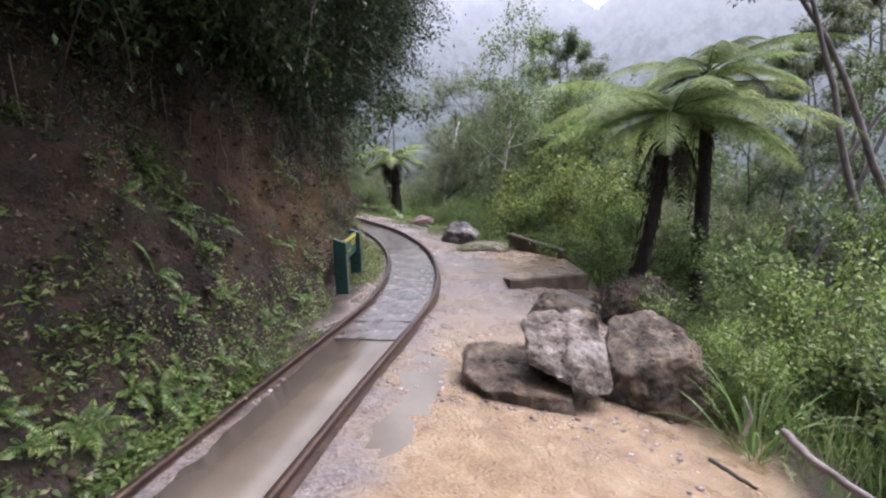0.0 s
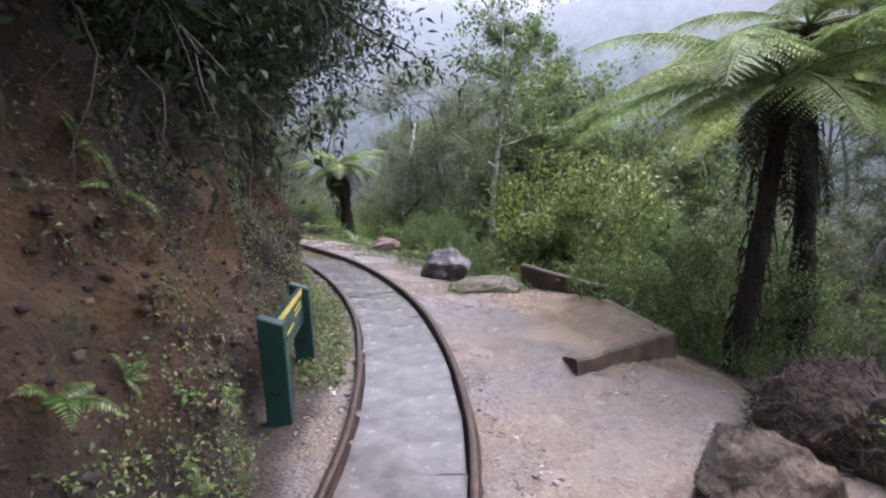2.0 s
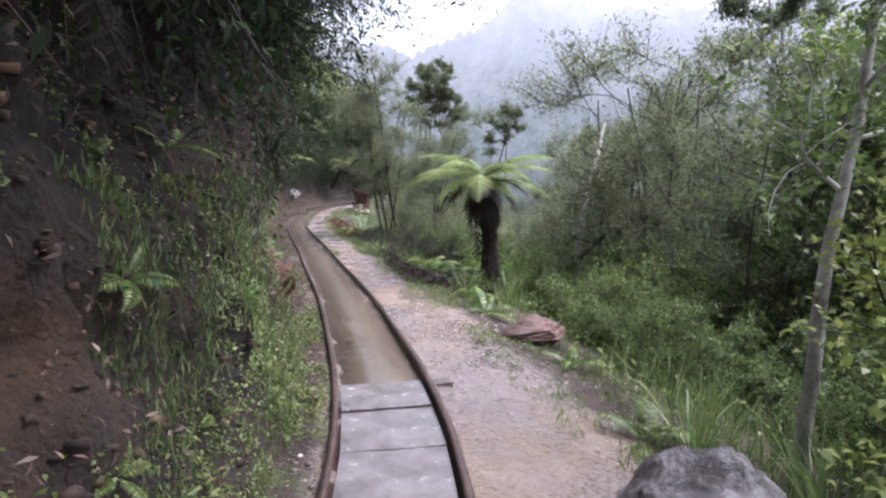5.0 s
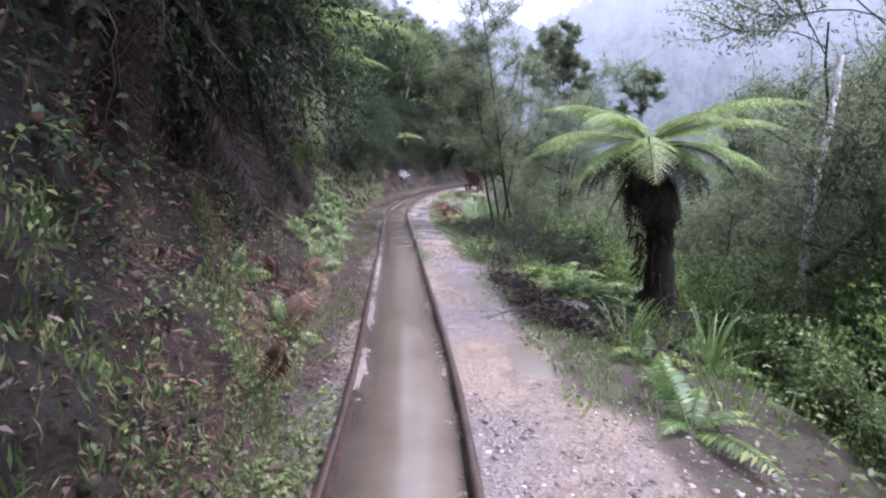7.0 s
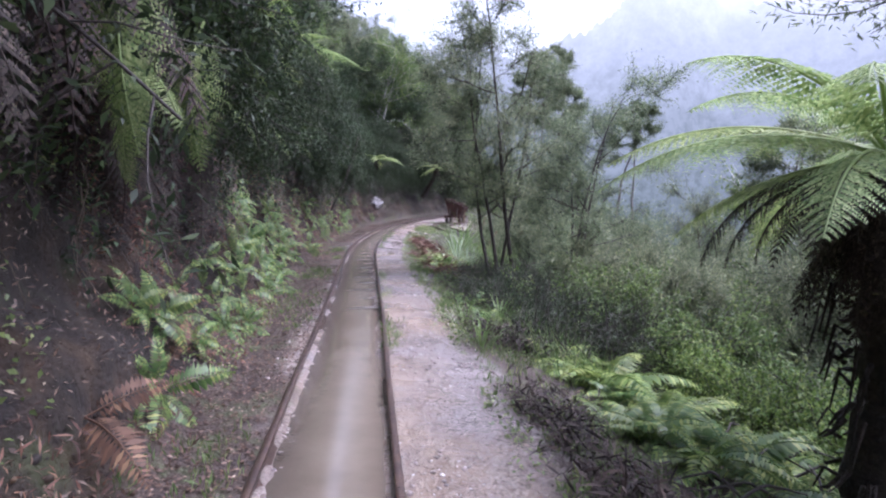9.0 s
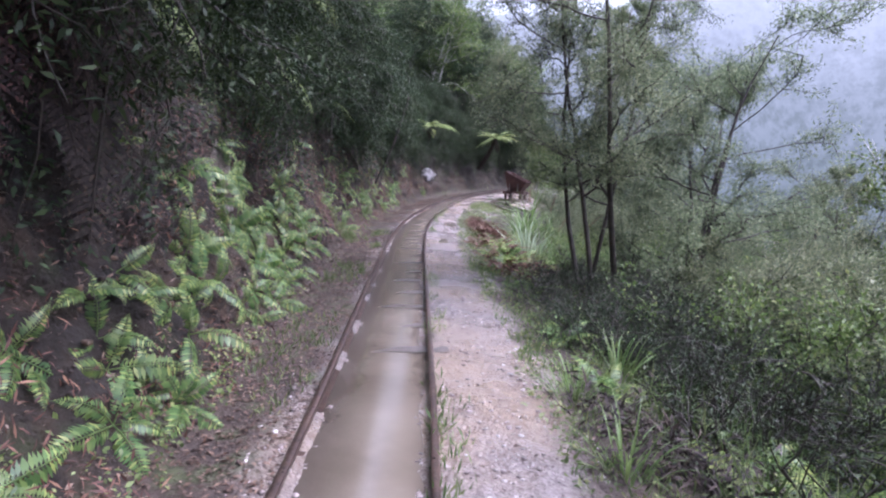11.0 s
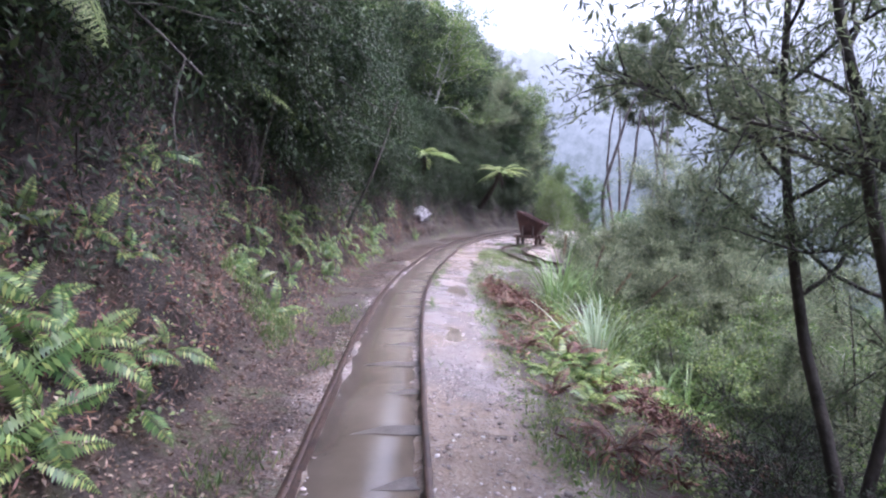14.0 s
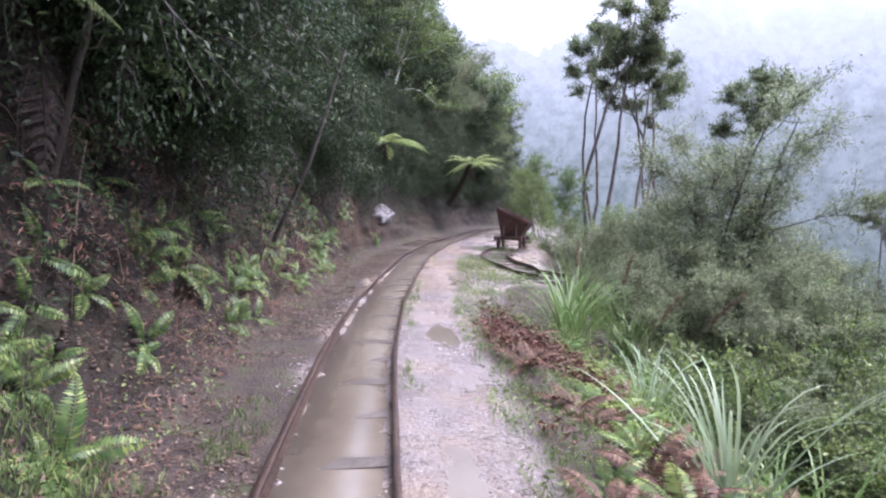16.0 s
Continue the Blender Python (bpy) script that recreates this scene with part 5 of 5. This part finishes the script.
grass("verge_grass", clumps(np.concatenate([flat_scatter(2600, 10, 38, 1.05, 2.3, .9, -.15, 65), flat_scatter(300, 16, 34, .36, .50, 1.5, .1, 66)]), 9, .03), .065, "short grass along the path edge", GRASS)
grass("bank_grass", clumps(np.concatenate([bank_scatter(1800, 9, 13.5, 0, 1.4, .8, -.1, 67), bank_scatter(1100, 21.8, 24, 0, 1.0, .8, -.1, 68), flat_scatter(700, 12, 26, -.95, -.45, .8, .15, 69)]), 8, .03), .055, "short grass on the foot of the bank", GRASS)
grass("slope_grass", clumps(np.concatenate([flat_scatter(2300, 9.5, 19.5, 1.9, 5.5, .6, -.1, 70), flat_scatter(500, 24.5, 30.3, 2.4, 5.5, .6, -.1, 70), flat_scatter(900, 30.3, 38, 3.7, 6, .6, -.2, 79), flat_scatter(1200, 2.5, 9, 2.7, 5, .6, -.2, 71)]), 7, .07), .28, "long grass and sedge on the falling slope", BLADE)
scatter_leaves("slope_growth", clumps(np.concatenate([flat_scatter(3000, 9.5, 30.3, 1.8, 6.5, .5, -.1, 72), flat_scatter(1200, 30.3, 40, 3.7, 7, .5, -.25, 78), flat_scatter(2400, 2, 10, 2.6, 7, .5, -.3, 73)]), 8, .09) + np.array([0, 0, .07]), (0, 0, 1), BROAD, .05, .022, "low leafy undergrowth on the falling slope", "undergrowth", .6)
scatter_leaves("dead_bracken", clumps(flat_scatter(3600, 22.6, 29.5, 1.3, 3.2, .9, -.15, 74), 10, .07) + np.array([0, 0, .06]), (0, 0, 1), RUST_FERN, .07, .016, "rust-brown dead bracken at the path edge", "bracken", .7)
scatter_leaves("dead_bracken", clumps(flat_scatter(1700, 15.2, 19, 1.25, 2.5, .9, -.2, 75), 10, .07) + np.array([0, 0, .04]), (0, 0, 1), PONGA_DEAD, .09, .012, "tangle of dead stalks at the path edge", "bracken", .7)


# ---- gravel ----
CUBE_V = np.array([(-1, -1, -1), (1, -1, -1), (1, 1, -1), (-1, 1, -1), (-1, -1, 1), (1, -1, 1), (1, 1, 1), (-1, 1, 1)], float) * .5
CUBE_Q = np.array([(0, 3, 2, 1), (4, 5, 6, 7), (0, 1, 5, 4), (1, 2, 6, 5), (2, 3, 7, 6), (3, 0, 4, 7)])


def stones(name, pts, smallest, largest, mat, label):
    n = len(pts)
    s = smallest * (largest / smallest) ** (RNG.random(n) ** 2.2)
    an = RNG.uniform(0, 2 * np.pi, n)
    v = CUBE_V[None] * RNG.uniform(.6, 1.2, (n, 8, 1)) * np.stack([s, s * RNG.uniform(.6, 1, n), s * RNG.uniform(.35, .7, n)], -1)[:, None]
    c, sn = np.cos(an)[:, None], np.sin(an)[:, None]
    v = np.stack([v[..., 0] * c - v[..., 1] * sn, v[..., 0] * sn + v[..., 1] * c, v[..., 2]], -1) + pts[:, None]
    q = (CUBE_Q[None] + 8 * np.arange(n)[:, None, None]).reshape(-1, 4)
    return tagged(new(name, quad_mesh(name, v.reshape(-1, 3), q, mat)), label, "gravel", kind="stuff")


PEBBLE = leaf_material("wet_pebbles", [(0, (.07, .055, .05)), (.5, (.19, .155, .14)), (.85, (.32, .27, .25)), (1, (.55, .52, .50))], .35, 0)
stones("gravel", np.concatenate([flat_scatter(9000, 1.5, 14, .36, 2.2, .8, .0, 81), flat_scatter(9000, 11, 36, .36, 1.25, .9, -.1, 82), flat_scatter(2600, 2, 36, -.29, -.25, 1, -.1, 83), flat_scatter(2600, 2, 36, .25, .29, 1, -.1, 84), flat_scatter(6500, 19, 36, -.27, .27, 1.4, .05, 88), flat_scatter(3500, 2, 30, -.6, -.34, 1, -.1, 85)]), .007, .034, PEBBLE, "wet grey and pinkish gravel on the track")
CLOD = leaf_material("earth_clods", [(0, (.014, .010, .008)), (.6, (.045, .029, .019)), (.9, (.10, .062, .034)), (1, (.20, .14, .09))], .85, 0)
stones("earth_clods", bank_scatter(20000, -1.5, 30, .03, 3.0, 1, -.3, 87), .010, .05, CLOD, "rough clods of earth and small stones on the bank face")
stones("bank_stones", bank_scatter(3500, -1, 30, .05, 2.8, 1, -.2, 86), .010, .05, ROCK_DARK, "small stones showing in the bank")


# ---- sedges and toetoe ----
BLADES = [[blade_variant(20 + k, BLADE, .8, 1.5, .022) for k in range(5)], [blade_variant(30 + k, PALE_BLADE, .6, 1.6, .018) for k in range(5)], [blade_variant(40 + k, BLADE, .55, 1.9, .015) for k in range(6)]]
LENGTHS, COUNTS = (.75, 1.15, 1.5), (34, 44, 40)


def sedge(kind, x, y, size, label):
    e = new("sedge")
    e.matrix_world = pose(x, y, float(ground_z(x, y)) - .03, 0, 0, RNG.uniform(0, 360))
    for k in range(COUNTS[kind]):
        b = part("blade", BLADES[kind][k % len(BLADES[kind])], e)
        an = RNG.uniform(0, 360)
        r = RNG.uniform(0, .09)
        b.matrix_local = pose(r * math.cos(radians(an)), r * math.sin(radians(an)), 0, RNG.uniform(-8, 8), RNG.uniform(-10, 14), an) @ Matrix.Scale(size * LENGTHS[kind] * RNG.uniform(.55, 1.1), 4)
    return tagged(e, label, "sedge", "sedge clumps")


sedge(0, 1.75, 3.05, .9, "clump of arching green sedge beside the boulder")
sedge(0, .85, 10.35, .95, "clump of upright sedge at the foot of the pale tree")
sedge(0, .45, 11.0, .8, "clump of upright sedge in the verge")
sedge(1, -6.80, 25.75, 1.0, "pale blue-green sedge clump among dead bracken")
sedge(1, -7.3, 27.9, .8, "pale blue-green sedge clump among dead bracken")
sedge(0, -1.0, 15.5, .9, "clump of yellow-green sedge below the tree fern")
sedge(0, -1.6, 15.4, .8, "clump of yellow-green sedge below the tree fern")
sedge(0, -4.3, 19.0, .6, "tuft of sedge at the path edge")
sedge(0, -3.9, 18.3, .55, "tuft of sedge at the path edge")
sedge(0, -4.2, 20.0, .7, "tuft of sedge under the manuka")
for k in range(16):
    y = RNG.uniform(28.5, 34.5)
    x = float(line_x(y)) + RNG.uniform(2.6, 4.6) + max(0, y - 30.5) * .6
    sedge(2, x, y, RNG.uniform(.75, 1.05), "tall toetoe clump with drooping blades")
for k in range(5):
    y = RNG.uniform(26.5, 29)
    x = float(line_x(y)) + RNG.uniform(3.3, 6)
    sedge(2, x, y, RNG.uniform(.6, .9), "tall toetoe clump with drooping blades")


def plume(x, y, lean, h):
    q = Quads()
    t = np.linspace(0, 1, 10)
    z0 = float(ground_z(x, y))
    pts = np.stack([x + lean * t ** 1.4, y + 0 * t, z0 + h * t], -1)
    q.tube(pts, np.linspace(.006, .003, 10), 4)
    st = q.mesh("stalk", STRAW)
    e = new("toetoe_plume")
    part("stalk", st, e)
    q = Quads()
    n = 160
    f = RNG.uniform(.72, 1, n)
    P = np.stack([np.interp(f, t, pts[:, k]) for k in range(3)], -1)
    q.leaves(P, RNG.normal(0, .4, (n, 3)) + np.array([lean, 0, h]), RNG.normal(0, 1, (n, 3)), .09, .010)
    part("plume_head", q.mesh("plume_head", STRAW), e)
    return tagged(e, "dry feathery toetoe plume on a tall stalk", "grass plume", "toetoe plumes")


for px, py, pl, ph in ((-7.6, 29.6, .6, 1.25), (-7.3, 29.9, 1.0, 1.45), (-7.9, 30.4, .3, 1.5), (-8.4, 30.6, .05, 1.3)):
    plume(px, py, pl, ph)


# ---- dead wood ----
def stick(name, pts, r0, r1, mat, label, category="branch"):
    q = Quads()
    pts = np.array(pts, float)
    t = np.linspace(0, 1, len(pts))
    tt = np.linspace(0, 1, 14)
    p = np.stack([np.interp(tt, t, pts[:, k]) for k in range(3)], -1) + RNG.normal(0, r0 * .12, (14, 3))
    q.tube(p, np.linspace(r0, r1, 14), 7)
    return tagged(new(name, q.mesh(name, mat, True)), label, category)


stick("fallen_branch", [(1.68, 2.68, -.10), (1.63, 2.4, -.09), (1.66, 2.15, -.10), (1.74, 1.8, -.13)], .022, .016, BARK_PINK, "grey fallen branch lying on the clay")
stick("fallen_branch", [(1.2, 2.45, -.11), (1.28, 2.2, -.11)], .012, .008, BARK_DARK, "short dark stick on the clay")
stick("fallen_branch", [(1.5, 2.7, -.12), (1.47, 2.6, .02), (1.44, 2.62, .12)], .012, .006, BARK_PALE, "pale broken twig standing by the sedge")
stick("dead_snag", [(-.05, 18.0, -2.0), (.03, 18.2, .7), (.35, 19.0, 1.9), (.6, 19.8, 2.9)], .055, .035, BARK_PALE, "pale broken dead tree stem", "dead tree")
stick("dead_branch", [(.05, 18.0, .3), (.9, 18.2, 1.1), (1.4, 18.3, 1.5)], .05, .02, BARK_DARK, "dark forked dead branch", "dead tree")
for k in range(46):
    a0 = RNG.uniform(0, 6.28)
    x, y = -1.75 + RNG.uniform(-.45, .5), 16.4 + RNG.uniform(-.9, 1.3)
    z = float(ground_z(x, y)) + .06
    L = RNG.uniform(.3, .8)
    stick("fallen_stick", [(x, y, z), (x + L * .5 * math.cos(a0), y + L * .5 * math.sin(a0), z + .12), (x + L * math.cos(a0), y + L * math.sin(a0), z + .05)], .010, .004, BARK_DARK, "thin dead stick in the roadside tangle")
stick("leaning_trunk", [(-10.6, 24.4, 1.2), (-10.5, 24.45, 2.0), (-10.25, 24.5, 2.9), (-10.1, 24.6, 4.2)], .03, .022, BARK_DARK, "dark slanting trunk growing from the bank", "tree trunk")
stick("leaning_trunk", [(-11.2, 27.3, 1.5), (-10.8, 27.4, 2.4), (-10.5, 27.6, 3.6)], .03, .02, BARK_DARK, "dark slanting trunk growing from the bank", "tree trunk")


# ---- siding and ore wagon ----
SIDE_P = np.array([(-11.2, 38.4), (-11.1, 37.2), (-11.15, 36.0), (-10.95, 35.0), (-10.5, 34.0), (-9.8, 33.1), (-9.1, 32.5)])


def siding():
    t = np.linspace(0, 1, len(SIDE_P))
    tt = np.linspace(0, 1, 60)
    c = np.stack([np.interp(tt, t, SIDE_P[:, k]) for k in range(2)], -1)
    for _ in range(8):
        c[1:-1] = (c[:-2] + c[1:-1] * 2 + c[2:]) / 4
    d = np.gradient(c, axis=0)
    d /= np.linalg.norm(d, axis=1, keepdims=True)
    n = np.stack([d[:, 1], -d[:, 0]], -1)
    z = grade(c[:, 1]) + np.maximum(fall_at(c[:, 1], np.maximum(c[:, 0] - line_x(c[:, 1]), 0)), -.12) + .05
    for off in (-.305, .305):
        q = Quads()
        pr = np.array(RAIL_PROFILE)
        v = np.concatenate([c + n * off, z[:, None]], 1)[:, None] + np.concatenate([n[:, None] * pr[None, :, :1], np.broadcast_to(pr[None, :, 1:], (60, len(pr), 1))], 2)
        k = len(pr)
        i, j = np.meshgrid(np.arange(59), np.arange(k), indexing="ij")
        a, b = i * k + j, i * k + (j + 1) % k
        q.add(v.reshape(-1, 3), np.stack([a, b, b + k, a + k], -1))
        tagged(new("rail", q.mesh("rail", RAIL)), "rusty rail of the short siding", "rail", "siding rails")
    for i in range(20, 60, 5):
        ob = new("sleeper", SLEEPERS[i % 3])
        ob.matrix_world = pose(c[i, 0], c[i, 1], z[i] - .03, 0, 0, math.degrees(math.atan2(n[i, 1], n[i, 0])) + RNG.uniform(-4, 4))
        tagged(ob, "dark weathered sleeper of the siding", "sleeper", "siding sleepers")
    bm = bmesh.new()
    box(bm, -.45, .45, -.12, .12, -.45, 0)
    ob = new("timber_baulk", bm_mesh("timber_baulk", bevelled(bm, .01), BARK_DARK))
    ob.matrix_world = pose(c[-3, 0], c[-3, 1], z[-3] - .10, 0, 0, math.degrees(math.atan2(n[-3, 1], n[-3, 0])))
    tagged(ob, "dark timber baulk under the end of the siding", "timber")
    return z[8]


def ore_wagon(z):
    e = new("ore_wagon")
    e.matrix_world = pose(-11.11, 37.3, z + .045, 0, 0, 4)
    # hopper: walls with thickness between two sloping rims
    bm = bmesh.new()

    def ring(w, d, zl, zr, cx):
        return [bm.verts.new(p) for p in ((cx - w / 2, -d / 2, zl), (cx + w / 2, -d / 2, zr), (cx + w / 2, d / 2, zr), (cx - w / 2, d / 2, zl))]
    a, b = ring(.50, .62, .30, .30, .02), ring(.90, .92, 1.06, .66, .08)
    c, d = ring(.84, .86, 1.05, .67, .08), ring(.44, .56, .34, .34, .02)
    for r, s in ((a, b), (b, c), (c, d)):
        for i in range(4):
            bm.faces.new((r[i], r[(i + 1) % 4], s[(i + 1) % 4], s[i]))
    bm.faces.new(a[::-1])
    bm.faces.new(d)
    part("hopper", bm_mesh("hopper", bm, RUST), e, "rusty sloping iron hopper")
    for ry in (-.475, .475):
        bm = bmesh.new()
        g = box(bm, -.47, .47, -.02, .02, -.03, .03)
        bmesh.ops.transform(bm, matrix=Matrix.Translation((.08, ry, .86)) @ Matrix.Rotation(math.atan2(.40, .90), 4, 'Y'), verts=g)
        part("rim", bm_mesh("rim", bm, RUST), e)
    bm = bmesh.new()
    box(bm, -.42, .42, -.40, -.32, .20, .30)
    box(bm, -.42, .42, .32, .40, .20, .30)
    box(bm, -.36, -.28, -.55, .55, .19, .29)
    box(bm, .28, .36, -.55, .55, .19, .29)
    part("chassis", bm_mesh("chassis", bevelled(bm, .008), RUST), e)
    for sx in (-.14, .20):
        bm = bmesh.new()
        box(bm, sx - .018, sx + .018, -.49, -.45, .28, .60)
        part("strut", bm_mesh("strut", bm, SLEEPER), e, "pale upright strut")
    bm = bmesh.new()
    bmesh.ops.create_cone(bm, cap_ends=True, segments=20, radius1=.13, radius2=.13, depth=.05)
    bmesh.ops.create_cone(bm, cap_ends=True, segments=20, radius1=.15, radius2=.15, depth=.012, matrix=Matrix.Translation((0, 0, -.03)))
    bmesh.ops.create_cone(bm, cap_ends=True, segments=10, radius1=.035, radius2=.03, depth=.10)
    wm = bm_mesh("wheel", bm, RAIL)
    for sx in (-1, 1):
        for sy in (-.33, .33):
            w = part("wheel", wm, e)
            w.matrix_local = pose(sx * .305, sy, .125, 0, 90 * sx, 0)
    return tagged(e, "rusty iron ore wagon with a sloping hopper on rails", "ore wagon")


ore_wagon(siding())

# ---- more toetoe on the slope below the siding ----
for x, y, size in ((-5.6, 29.6, .85), (-5.0, 30.4, .9), (-5.9, 30.6, .8), (-4.6, 31.4, .95), (-5.3, 31.4, .9), (-4.1, 30.3, .9), (-4.7, 29.4, .8), (-6.4, 30.2, .6), (-3.6, 31.6, 1.0), (-4.4, 32.6, 1.0), (-5.4, 28.6, .7), (-6.0, 28.9, .6)):
    sedge(2, x, y, size * 1.45, "tall toetoe clump with drooping blades")
